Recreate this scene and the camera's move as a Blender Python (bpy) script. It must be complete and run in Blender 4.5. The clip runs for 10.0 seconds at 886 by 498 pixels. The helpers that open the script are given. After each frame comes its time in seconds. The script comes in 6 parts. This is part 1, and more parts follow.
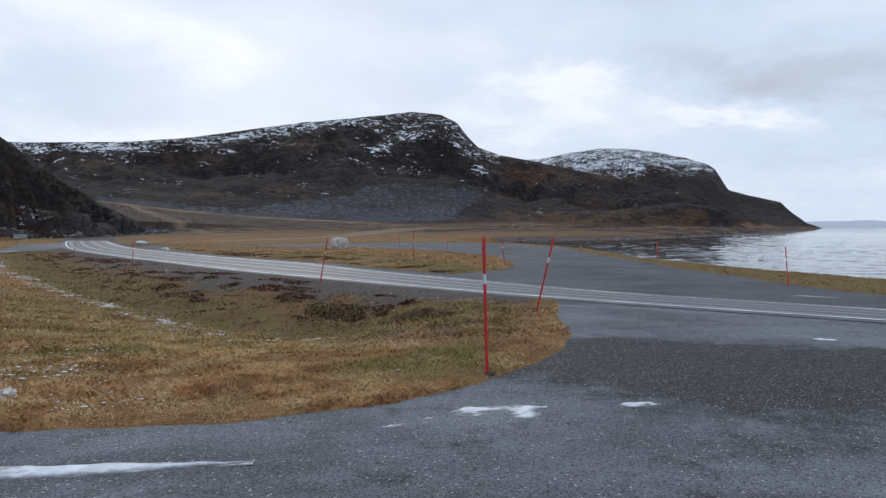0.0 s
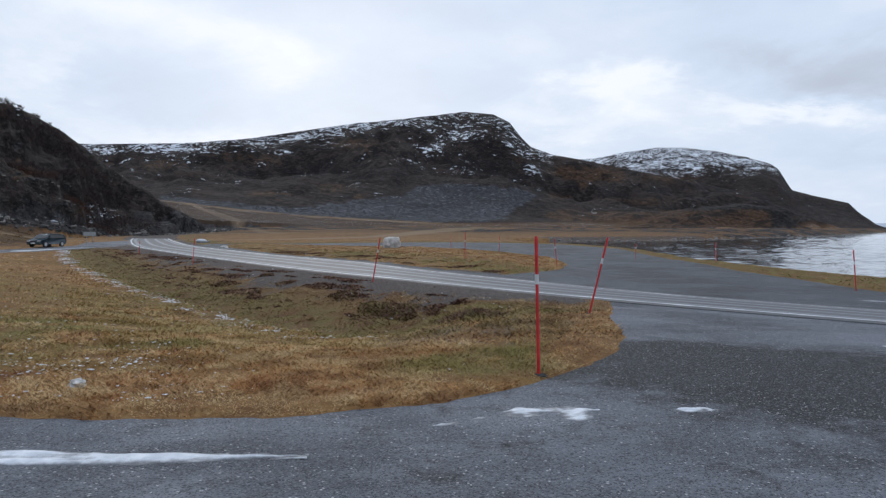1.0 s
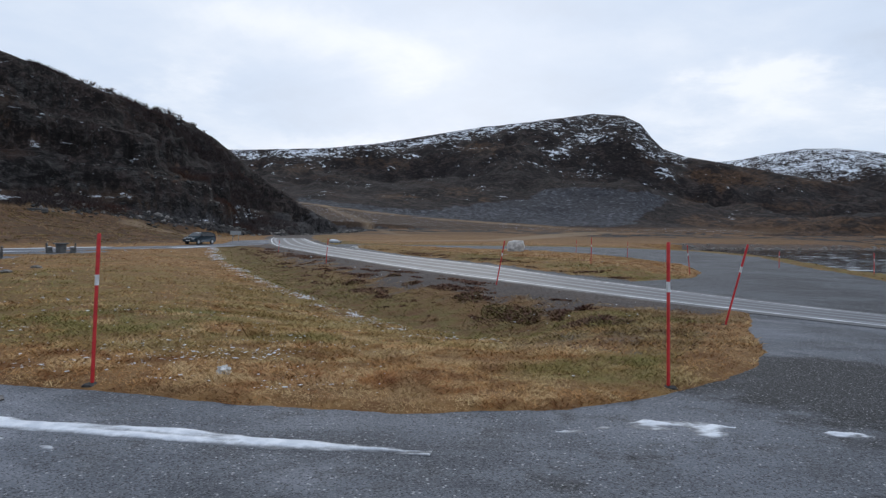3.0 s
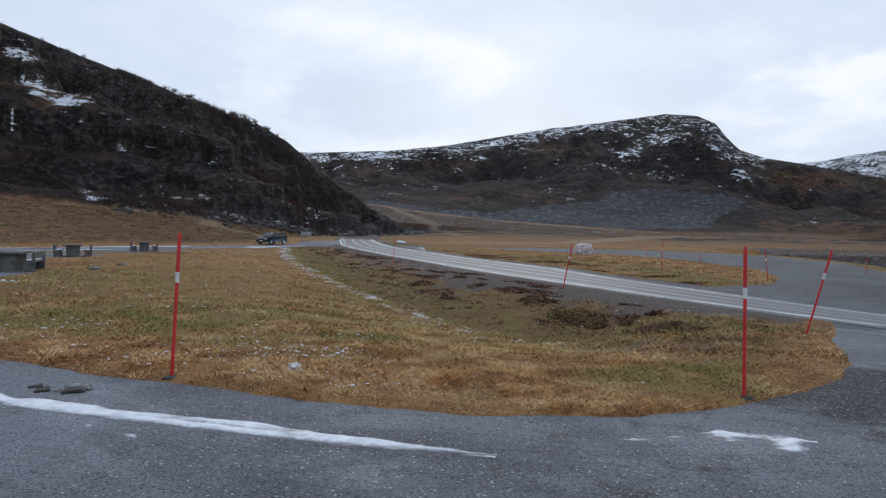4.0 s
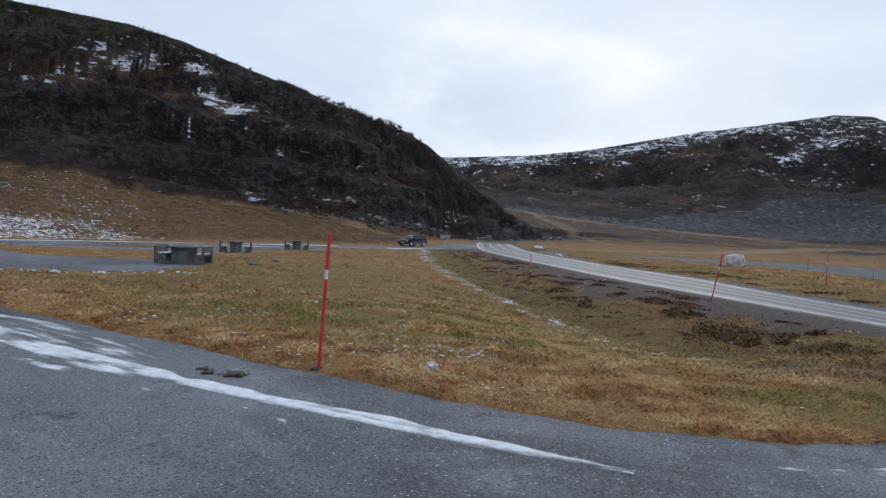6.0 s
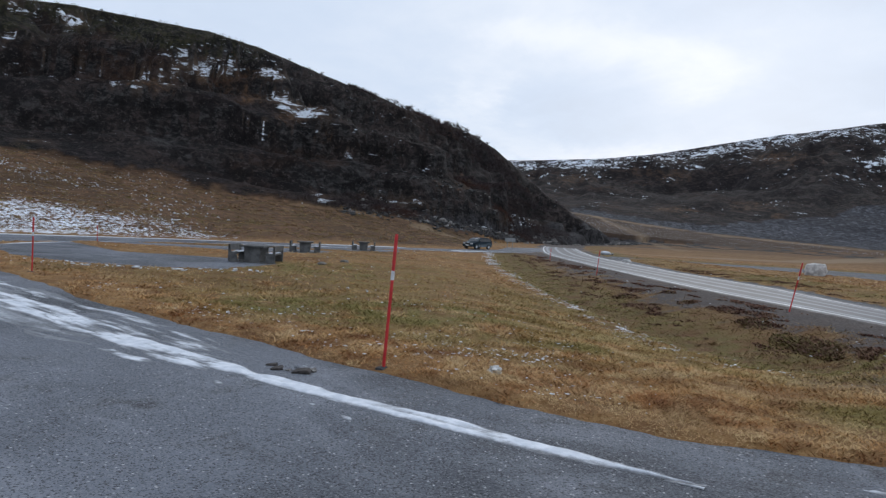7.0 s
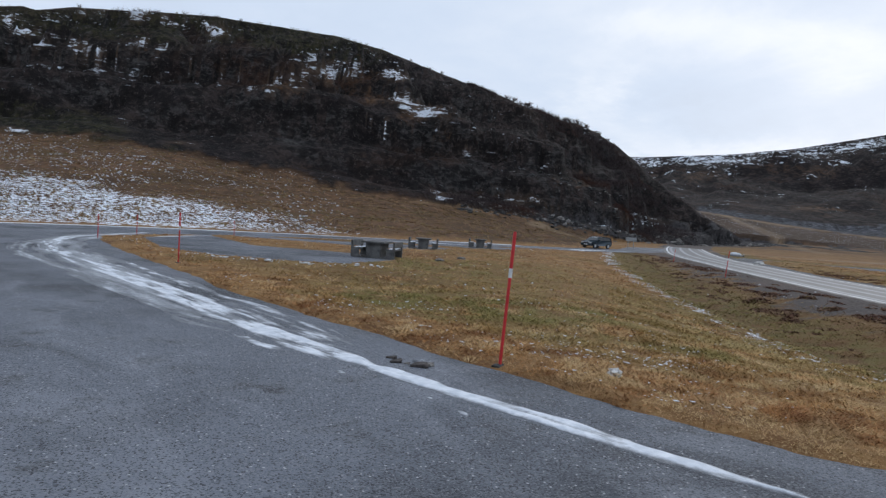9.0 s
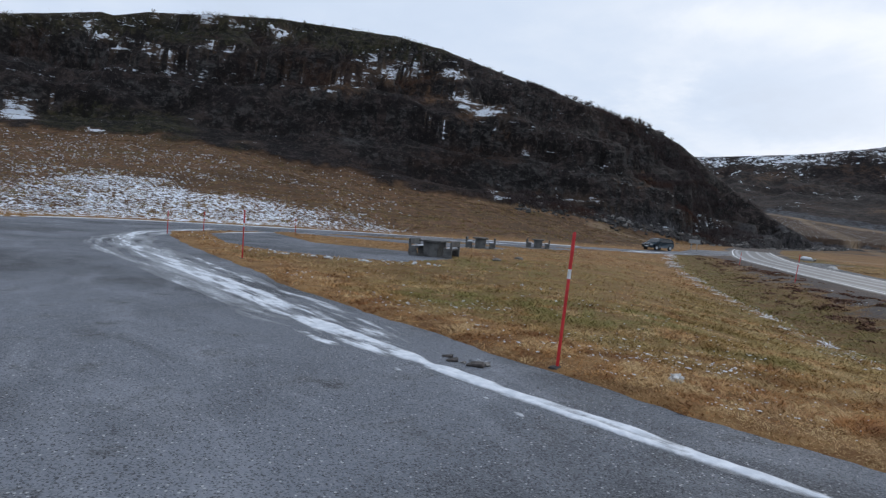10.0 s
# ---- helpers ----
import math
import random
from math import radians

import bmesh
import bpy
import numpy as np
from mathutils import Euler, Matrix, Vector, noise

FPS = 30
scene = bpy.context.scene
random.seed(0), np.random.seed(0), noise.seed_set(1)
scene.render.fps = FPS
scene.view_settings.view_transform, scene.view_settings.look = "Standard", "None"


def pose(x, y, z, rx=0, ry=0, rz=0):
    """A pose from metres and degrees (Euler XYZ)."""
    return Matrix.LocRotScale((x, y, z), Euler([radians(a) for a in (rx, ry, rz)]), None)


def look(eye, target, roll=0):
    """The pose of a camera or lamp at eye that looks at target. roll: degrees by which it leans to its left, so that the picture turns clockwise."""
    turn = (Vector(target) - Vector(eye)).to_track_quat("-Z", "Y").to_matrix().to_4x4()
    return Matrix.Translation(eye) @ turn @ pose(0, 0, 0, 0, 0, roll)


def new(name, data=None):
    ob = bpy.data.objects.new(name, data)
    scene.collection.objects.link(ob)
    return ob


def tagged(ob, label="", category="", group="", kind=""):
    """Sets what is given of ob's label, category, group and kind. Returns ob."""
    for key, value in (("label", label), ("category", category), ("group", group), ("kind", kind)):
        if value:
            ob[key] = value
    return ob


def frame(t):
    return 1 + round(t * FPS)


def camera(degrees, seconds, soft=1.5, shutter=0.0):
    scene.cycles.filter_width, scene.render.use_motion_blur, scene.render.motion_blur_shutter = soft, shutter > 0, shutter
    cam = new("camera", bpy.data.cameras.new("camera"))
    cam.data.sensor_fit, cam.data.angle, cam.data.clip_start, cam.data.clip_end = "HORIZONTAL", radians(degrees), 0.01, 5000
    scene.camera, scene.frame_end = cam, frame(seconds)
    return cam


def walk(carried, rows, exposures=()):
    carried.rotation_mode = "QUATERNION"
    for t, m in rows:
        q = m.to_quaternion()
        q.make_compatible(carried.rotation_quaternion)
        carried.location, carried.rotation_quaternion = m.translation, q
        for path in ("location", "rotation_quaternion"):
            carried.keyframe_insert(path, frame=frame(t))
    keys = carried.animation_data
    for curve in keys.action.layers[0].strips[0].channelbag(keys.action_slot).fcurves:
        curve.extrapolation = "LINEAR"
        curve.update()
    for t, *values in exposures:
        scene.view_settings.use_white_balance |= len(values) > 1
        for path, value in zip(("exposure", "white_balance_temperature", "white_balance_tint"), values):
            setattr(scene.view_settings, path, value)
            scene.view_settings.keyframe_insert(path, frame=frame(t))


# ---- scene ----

# ---------------------------------------------------------------- camera
cam = camera(67.42, 10.0, soft=1.3, shutter=0.15)
PATH = [
    (0.0, 0.041, 0.020, 1.612, 88.08, 0.00, 0.00),
    (0.5, 0.039, 0.017, 1.611, 88.05, -0.17, 2.23),
    (1.0, 0.036, 0.014, 1.610, 88.06, -0.29, 4.45),
    (1.5, 0.033, 0.011, 1.609, 88.10, -0.40, 6.76),
    (2.0, 0.030, 0.008, 1.608, 88.16, -0.69, 9.60),
    (2.5, 0.027, 0.005, 1.607, 88.19, -0.92, 12.31),
    (4.0, 0.015, -0.001, 1.604, 88.27, -1.50, 20.83),
    (4.5, 0.011, -0.003, 1.603, 88.26, -1.82, 23.52),
    (5.0, 0.006, -0.004, 1.601, 88.22, -2.20, 26.66),
    (5.5, 0.001, -0.006, 1.600, 88.21, -2.46, 29.67),
    (7.0, -0.016, -0.008, 1.596, 88.16, -3.63, 38.28),
    (7.5, -0.022, -0.009, 1.595, 88.01, -3.75, 40.76),
    (8.0, -0.028, -0.009, 1.593, 87.80, -3.55, 43.36),
    (8.5, -0.035, -0.009, 1.592, 87.56, -3.81, 45.79),
    (9.0, -0.042, -0.009, 1.590, 87.29, -4.10, 48.34),
    (9.5, -0.049, -0.008, 1.589, 87.08, -4.41, 50.87),
    (10.0, -0.057, -0.008, 1.587, 86.86, -4.65, 53.30),
]
walk(cam, [(t, pose(x, y, z, rx, ry, rz)) for t, x, y, z, rx, ry, rz in PATH], [(0.0, 0.0), (10.0, 0.0)])

# ---------------------------------------------------------------- node helpers


def tree_of(owner):
    owner.use_nodes = True
    owner.node_tree.nodes.clear()
    return owner.node_tree


def node(nt, kind, ins=None, **props):
    n = nt.nodes.new(kind)
    for k, v in props.items():
        setattr(n, k, v)
    for k, v in (ins or {}).items():
        sock = n.inputs[k]
        if isinstance(v, bpy.types.NodeSocket):
            nt.links.new(v, sock)
        else:
            sock.default_value = v
    return n


def math_n(nt, op, a, b=0.0, clamp=False):
    return node(nt, "ShaderNodeMath", {0: a, 1: b}, operation=op, use_clamp=clamp).outputs[0]


def mix_c(nt, fac, a, b):
    n = node(nt, "ShaderNodeMix", {0: fac}, data_type="RGBA")
    for sock, v in ((n.inputs[6], a), (n.inputs[7], b)):
        if isinstance(v, bpy.types.NodeSocket):
            nt.links.new(v, sock)
        else:
            sock.default_value = (*v, 1)
    return n.outputs[2]


def noise_n(nt, vec, scale, detail=6.0, rough=0.55, distort=0.0):
    return node(nt, "ShaderNodeTexNoise", {"Vector": vec, "Scale": scale, "Detail": detail, "Roughness": rough, "Distortion": distort}).outputs[0]


def ramp_n(nt, v, lo, hi):
    return node(nt, "ShaderNodeMapRange", {0: v, 1: lo, 2: hi, 3: 0.0, 4: 1.0}, interpolation_type="SMOOTHSTEP").outputs[0]


# ---------------------------------------------------------------- world and sun
world = bpy.data.worlds.new("overcast_sky")
scene.world = world
wt = tree_of(world)
wc = node(wt, "ShaderNodeTexCoord")
sep = node(wt, "ShaderNodeSeparateXYZ", {0: wc.outputs["Generated"]})
up = math_n(wt, "ADD", math_n(wt, "MAXIMUM", sep.outputs[2], 0.0), 0.26)
flat = node(wt, "ShaderNodeCombineXYZ", {0: math_n(wt, "DIVIDE", sep.outputs[0], up), 1: math_n(wt, "DIVIDE", sep.outputs[1], up), 2: 3.7})
cloud_a = noise_n(wt, flat.outputs[0], 1.0, 5.0, 0.5, 0.25)
cloud_b = noise_n(wt, flat.outputs[0], 3.4, 6.0, 0.6, 0.2)
cloud = math_n(wt, "ADD", math_n(wt, "MULTIPLY", cloud_a, 0.72), math_n(wt, "MULTIPLY", cloud_b, 0.28))
sky = node(wt, "ShaderNodeTexSky", sky_type="NISHITA", sun_disc=False, sun_elevation=radians(17), sun_rotation=radians(-14), air_density=1.0, dust_density=2.0, ozone_density=2.0)
blue = node(wt, "ShaderNodeVectorMath", {0: sky.outputs[0], 1: (0.06, 0.06, 0.06)}, operation="MULTIPLY").outputs[0]
# broad cloud masses: bearing (left of north), height in degrees, half sizes, weight (grey negative, bright positive)
CLOUDS = [(-28, 11.5, 11, 3.2, -0.85), (-20, 19.5, 13, 2.6, -0.6), (-33, 5.5, 8, 1.6, -0.35), (10, 18.5, 12, 2.0, -0.25),
          (21, 14.3, 6, 2.2, 0.32), (-11.5, 11.5, 4.5, 1.8, 0.8), (-22, 8.0, 5, 1.0, 0.7), (24, 7.0, 12, 1.5, 0.45), (36, 10.0, 4, 2.2, 0.45), (-4, 8.8, 7, 1.6, 0.4), (31, 16.0, 5, 1.6, 0.3)]
bear = math_n(wt, "MULTIPLY", math_n(wt, "ARCTAN2", math_n(wt, "MULTIPLY", sep.outputs[0], -1.0), sep.outputs[1]), 57.2958)
high = math_n(wt, "MULTIPLY", math_n(wt, "ARCSINE", sep.outputs[2]), 57.2958)
curl = noise_n(wt, flat.outputs[0], 1.9, 6.0, 0.62, 0.3)
curl_b = noise_n(wt, node(wt, "ShaderNodeVectorMath", {0: flat.outputs[0], 1: (5.2, 1.3, 2.0)}).outputs[0], 1.9, 6.0, 0.62, 0.3)
bear = math_n(wt, "ADD", bear, math_n(wt, "MULTIPLY", math_n(wt, "SUBTRACT", curl, 0.5), 26.0))
high = math_n(wt, "ADD", high, math_n(wt, "MULTIPLY", math_n(wt, "SUBTRACT", curl_b, 0.5), 11.0))
mass = math_n(wt, "MULTIPLY", math_n(wt, "SUBTRACT", cloud, 0.47), 2.2)
for ca, ce, wa_, we_, amount in CLOUDS:
    du = math_n(wt, "POWER", math_n(wt, "ABSOLUTE", math_n(wt, "DIVIDE", math_n(wt, "SUBTRACT", bear, ca), wa_)), 2.0)
    dv = math_n(wt, "POWER", math_n(wt, "ABSOLUTE", math_n(wt, "DIVIDE", math_n(wt, "SUBTRACT", high, ce), we_)), 2.0)
    lobe = math_n(wt, "EXPONENT", math_n(wt, "MULTIPLY", math_n(wt, "ADD", du, dv), -1.0))
    mass = math_n(wt, "ADD", mass, math_n(wt, "MULTIPLY", lobe, amount))
veil = mix_c(wt, ramp_n(wt, mass, -0.15, 0.75), (0.70, 0.815, 1.00), (0.985, 1.04, 1.13))
veil = mix_c(wt, ramp_n(wt, mass, 0.0, -0.9), veil, (0.555, 0.62, 0.74))
base_sky = mix_c(wt, 0.94, blue, veil)
bg = node(wt, "ShaderNodeBackground", {0: base_sky, 1: 0.95})
wo = node(wt, "ShaderNodeOutputWorld", {0: bg.outputs[0]})

sun = new("sun", bpy.data.lights.new("sun", "SUN"))
sun.data.energy, sun.data.angle, sun.data.color = 0.6, radians(25), (1.0, 0.96, 0.9)
SUN_DIR = Vector((math.sin(radians(-14)) * math.cos(radians(30)), math.cos(radians(-14)) * math.cos(radians(30)), math.sin(radians(30))))
sun.matrix_world = look(SUN_DIR * 50, (0, 0, 0))

# ---------------------------------------------------------------- plan of the land
SEA = -1.7
MAIN = [(77.66, -31.06), (52.85, -12.55), (23.87, 4.77), (9.75, 14.48), (3.66, 19.47), (-1.75, 25.52), (-7.93, 32.98), (-20.61, 50.33), (-34.30, 67.70),
        (-44.78, 84.52), (-58.24, 108.72), (-68.60, 130.72), (-71.83, 144.96), (-68.60, 163.08), (-56.95, 183.79)]
ASPHALT = [(2.23, 12.87), (2.18, 11.58), (2.02, 10.30), (1.65, 9.11), (1.19, 8.05), (0.49, 6.96), (-0.39, 6.06), (-1.73, 5.40), (-3.40, 5.20),
           (-9.17, 5.33), (-12.75, 5.52), (-15.82, 5.98), (-19.72, 6.38), (-24.61, 6.95), (-29.59, 7.70), (-34.17, 8.86), (-38.34, 13.08), (-41.93, 18.82),
           (-43.57, 30.34), (-41.38, 44.05), (-39.21, 53.06), (-39.95, 67.46), (-42.17, 76.43), (-53.14, 93.00), (-52.82, 82.46), (-45.63, 69.21), (-44.63, 59.43), (-45.50, 48.98),
           (-48.74, 34.82), (-50.44, 22.05), (-49.31, 12.87), (-46.04, 5.39), (-38.89, -1.30), (-32.52, -8.76), (-20.08, -16.54), (40.40, -22.89), (73.29, -34.20), (24.32, 3.87), (9.90, 13.55), (3.24, 18.12)]
LAYBY = [(74.28, -24.76), (24.86, 6.21), (10.80, 16.10), (4.02, 21.90), (-2.05, 29.13), (-9.13, 38.24), (-23.84, 58.04), (-32.62, 70.27), (-35.69, 80.90), (-30.66, 79.94), (-17.58, 91.13), (-7.05, 97.64), (1.30, 96.01),
         (8.90, 89.50), (13.45, 73.23), (12.61, 46.39), (12.10, 34.00), (12.70, 28.70), (13.00, 24.60), (13.40, 21.90), (13.90, 20.70), (24.00, 13.00), (67.52, -15.75)]
ISLAND = [(-32.18, 78.15), (-17.36, 71.60), (-4.88, 67.81), (0.87, 60.75), (4.13, 50.29), (4.20, 38.20), (3.30, 33.20), (0.40, 29.50), (-2.24, 32.23), (-10.36, 43.02), (-22.32, 59.73), (-28.83, 69.06)]
DITCH = [(-38.5, 57.0), (-32.9, 48.3), (-19.7, 31.2), (-13.4, 23.6), (-8.65, 18.2), (-6.0, 15.4), (-4.2, 13.25), (-2.93, 11.95), (-1.6, 11.45), (-0.3, 11.5)]
SHORE = [(400, -170), (60, 0), (40, 22), (25, 37.5), (21, 42.5), (19, 48), (19.5, 60), (18.5, 92), (16.2, 128), (15.0, 139), (15.0, 147), (18, 152), (30, 160),
         (51, 177), (80, 212), (111, 252), (165, 330), (290, 520), (560, 985), (676, 1183), (900, 1600), (1050, 2100), (1000, 6000), (6000, 6000), (6000, -170)]
BANK = DITCH + [(0.9, 12.4), (2.3, 13.6), (3.2, 17.6)] + [p for p in MAIN if p[0] < 3 and p[1] < 90] + [(-46, 80), (-44, 68)]
TRACK_B = [(-150, 315), (-133, 300), (-106, 269), (-77, 209), (-50, 150)]
TRACK_D = [(-70, 84), (-35, 103), (-23, 134), (-17, 240), (-6, 280), (20, 300)]
TRACK_C = [(-140, 305), (-100, 255), (-62, 205), (-51, 212), (-20, 240), (30, 280)]
PADS = [[(-40.79, 16.79), (-29.92, 14.46), (-26.61, 17.00), (-24.38, 17.80), (-21.76, 16.98), (-19.14, 12.57), (-20.06, 10.95), (-22.09, 9.30), (-26.36, 8.98), (-34.34, 10.81)],
        [(-43.26, 19.33), (-39.68, 25.10), (-39.09, 31.71), (-35.23, 32.52), (-31.58, 26.97), (-31.68, 24.25), (-34.63, 21.91), (-39.97, 18.38)],
        [(-44.20, 30.38), (-42.09, 39.37), (-40.21, 44.23), (-37.56, 42.34), (-37.10, 36.42), (-39.88, 33.69)]]


def seg_dist(x, y, line, closed=False):
    """Distance to a polyline, and the place along it (index + fraction)."""
    pts = list(line) + ([line[0]] if closed else [])
    best, along = np.full(x.shape, 1e9), np.zeros(x.shape)
    for i, ((ax, ay), (bx, by)) in enumerate(zip(pts, pts[1:])):
        dx, dy = bx - ax, by - ay
        u = np.clip(((x - ax) * dx + (y - ay) * dy) / (dx * dx + dy * dy), 0, 1)
        d = np.hypot(x - ax - u * dx, y - ay - u * dy)
        m = d < best
        best, along = np.where(m, d, best), np.where(m, i + u, along)
    return best, along


def inside(x, y, poly):
    r = np.zeros(x.shape, bool)
    for (ax, ay), (bx, by) in zip(poly, poly[1:] + poly[:1]):
        if ay != by:
            r ^= ((ay > y) != (by > y)) & (x < (bx - ax) * (y - ay) / (by - ay) + ax)
    return r


def signed(x, y, poly, reach=30.0):
    """Distance to a closed outline, negative inside; places far outside it just count as far."""
    xs, ys = [p[0] for p in poly], [p[1] for p in poly]
    near = (x > min(xs) - reach) & (x < max(xs) + reach) & (y > min(ys) - reach) & (y < max(ys) + reach)
    out = np.full(x.shape, reach)
    d, _ = seg_dist(x[near], y[near], poly, True)
    out[near] = np.where(inside(x[near], y[near], poly), -d, d)
    return out


def lateral(x, y):
    """Distance from the main road's middle, positive on the sea's side."""
    d, _ = seg_dist(x, y, MAIN)
    side = inside(x, y, MAIN + [(-55.60, 505.49), (505.49, 505.49), (505.49, -379.12), (65.09, -325.47)])
    return np.where(side, d, -d)


def base_z(x, y):
    """The lie of the land under roads and grass: it falls gently away from the rest area and across the main road."""
    lat, r = lateral(x, y), np.hypot(x, y)
    camber = 0.0145 * (np.clip(r, 6, 22) - 6.0) + 0.055 * np.clip(lat + 2.7, 0, 5.4) * (1 - smooth(28, 60, r))
    return -np.maximum(np.maximum(0.04 * np.clip(lat + 3.0, 0, 13), np.clip(0.0145 * (r - 6.0), 0, 0.7)), camber * (lat > -2.7))


def smooth(a, b, v):
    u = np.clip((v - a) / (b - a), 0, 1)
    return u * u * (3 - 2 * u)


def lattice(ix, iy, seed):
    h = (ix * 374761393 + iy * 668265263 + seed * 974634777) & 0x7FFFFFFF
    h = ((h ^ (h >> 13)) * 1274126177) & 0x7FFFFFFF
    return ((h ^ (h >> 16)) & 0xFFFF) / 32767.5 - 1.0


def vnoise(x, y, seed=0):
    fx, fy = np.floor(x), np.floor(y)
    ix, iy, u, v = fx.astype(np.int64), fy.astype(np.int64), x - fx, y - fy
    u, v = u * u * (3 - 2 * u), v * v * (3 - 2 * v)
    a, b = lattice(ix, iy, seed), lattice(ix + 1, iy, seed)
    c, d = lattice(ix, iy + 1, seed), lattice(ix + 1, iy + 1, seed)
    return (a * (1 - u) + b * u) * (1 - v) + (c * (1 - u) + d * u) * v


def fbm(x, y, size, octaves=4, seed=0, ridged=False, gain=0.5):
    total, amp, s = np.zeros(x.shape), 1.0, 1.0 / size
    for k in range(octaves):
        n = vnoise(x * s + 17.3 * k, y * s - 9.1 * k, seed + k)
        total, amp, s = total + amp * (1 - 2 * np.abs(n) if ridged else n), amp * gain, s * 2.03
    return total


def table(az, rows, k):
    rows = sorted(rows)
    return np.interp(az, [r[0] for r in rows], [r[k] for r in rows])


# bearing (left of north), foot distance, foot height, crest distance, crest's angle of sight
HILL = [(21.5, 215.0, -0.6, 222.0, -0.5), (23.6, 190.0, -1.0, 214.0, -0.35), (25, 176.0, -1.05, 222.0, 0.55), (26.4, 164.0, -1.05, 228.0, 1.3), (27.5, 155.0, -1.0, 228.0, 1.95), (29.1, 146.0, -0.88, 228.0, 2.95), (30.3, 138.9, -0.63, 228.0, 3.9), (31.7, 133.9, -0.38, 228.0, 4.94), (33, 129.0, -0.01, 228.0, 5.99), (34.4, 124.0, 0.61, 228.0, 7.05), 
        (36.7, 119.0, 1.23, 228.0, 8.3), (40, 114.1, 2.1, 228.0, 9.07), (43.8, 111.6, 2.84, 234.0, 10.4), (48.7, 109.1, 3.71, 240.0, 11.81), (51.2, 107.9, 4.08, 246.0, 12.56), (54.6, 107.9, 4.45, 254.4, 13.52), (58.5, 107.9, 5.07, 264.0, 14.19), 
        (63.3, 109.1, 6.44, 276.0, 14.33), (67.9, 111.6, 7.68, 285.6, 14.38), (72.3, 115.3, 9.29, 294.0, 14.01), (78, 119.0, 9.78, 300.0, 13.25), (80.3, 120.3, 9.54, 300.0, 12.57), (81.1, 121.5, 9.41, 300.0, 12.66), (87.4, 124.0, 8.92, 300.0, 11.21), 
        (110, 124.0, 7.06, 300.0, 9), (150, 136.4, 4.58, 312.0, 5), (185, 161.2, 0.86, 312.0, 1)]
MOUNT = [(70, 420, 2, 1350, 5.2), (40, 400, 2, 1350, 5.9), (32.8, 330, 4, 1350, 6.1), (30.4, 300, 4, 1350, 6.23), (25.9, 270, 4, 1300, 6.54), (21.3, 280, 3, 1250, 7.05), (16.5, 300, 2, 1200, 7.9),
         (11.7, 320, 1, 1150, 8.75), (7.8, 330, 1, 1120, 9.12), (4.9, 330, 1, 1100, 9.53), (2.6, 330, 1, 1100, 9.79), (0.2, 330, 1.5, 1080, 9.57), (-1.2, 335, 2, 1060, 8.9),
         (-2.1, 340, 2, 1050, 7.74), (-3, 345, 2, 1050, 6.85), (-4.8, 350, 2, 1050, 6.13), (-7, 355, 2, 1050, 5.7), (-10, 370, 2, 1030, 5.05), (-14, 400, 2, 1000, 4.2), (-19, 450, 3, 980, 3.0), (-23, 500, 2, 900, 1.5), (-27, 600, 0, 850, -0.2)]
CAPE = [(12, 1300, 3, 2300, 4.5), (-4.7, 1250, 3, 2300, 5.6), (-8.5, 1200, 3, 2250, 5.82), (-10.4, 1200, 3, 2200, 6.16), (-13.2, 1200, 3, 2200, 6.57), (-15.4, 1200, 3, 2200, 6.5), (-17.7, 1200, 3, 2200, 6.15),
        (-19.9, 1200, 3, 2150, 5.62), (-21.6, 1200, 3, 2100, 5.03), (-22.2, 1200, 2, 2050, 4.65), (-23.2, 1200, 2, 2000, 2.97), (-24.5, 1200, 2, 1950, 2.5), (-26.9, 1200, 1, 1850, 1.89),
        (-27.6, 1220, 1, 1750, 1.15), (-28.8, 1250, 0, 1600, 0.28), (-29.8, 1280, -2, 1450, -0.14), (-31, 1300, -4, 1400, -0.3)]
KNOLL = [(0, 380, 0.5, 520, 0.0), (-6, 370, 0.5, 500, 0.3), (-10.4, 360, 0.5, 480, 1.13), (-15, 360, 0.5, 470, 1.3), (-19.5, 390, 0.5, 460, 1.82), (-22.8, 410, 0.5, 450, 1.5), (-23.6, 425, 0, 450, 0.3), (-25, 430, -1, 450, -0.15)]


# what covers the slopes: bearing, angle of sight, half width, half height, amount
HILL_SNOW = [(58.2, 11.5, 2.4, 0.55, 1.0), (62.6, 10.2, 2.6, 0.4, 0.9), (61.5, 11.0, 1.8, 0.25, 0.8), (53.5, 11.7, 1.2, 0.5, 0.85), (50.6, 8.9, 2.0, 0.5, 0.8), (52.6, 9.7, 1.6, 0.4, 0.8), (71.7, 11.4, 1.9, 0.3, 1.0),
             (75.5, 10.5, 3.2, 0.22, 0.85), (78.2, 9.7, 1.6, 0.25, 0.7), (67.8, 13.2, 0.9, 0.5, 0.9), (80.8, 11.0, 0.9, 0.35, 0.9), (69.0, 10.7, 1.4, 0.2, 0.75), (66.6, 9.9, 1.2, 0.25, 0.85), (86.6, 4.6, 1.0, 0.5, 0.95),
             (81.4, 4.1, 1.0, 0.2, 0.95), (74.5, 13.7, 3.5, 0.25, 0.75), (64.5, 6.7, 1.0, 0.2, 0.6), (85.0, 6.2, 0.8, 0.2, 0.7), (47.0, 5.6, 1.0, 0.25, 0.6), (54.5, 8.0, 1.0, 0.2, 0.8), (41.0, 1.7, 3.5, 0.5, 0.55),
             (33.0, 0.8, 4.0, 0.6, 0.55), (48.5, 1.9, 2.0, 0.3, 0.6), (70.0, 4.3, 1.5, 0.2, 0.6)]
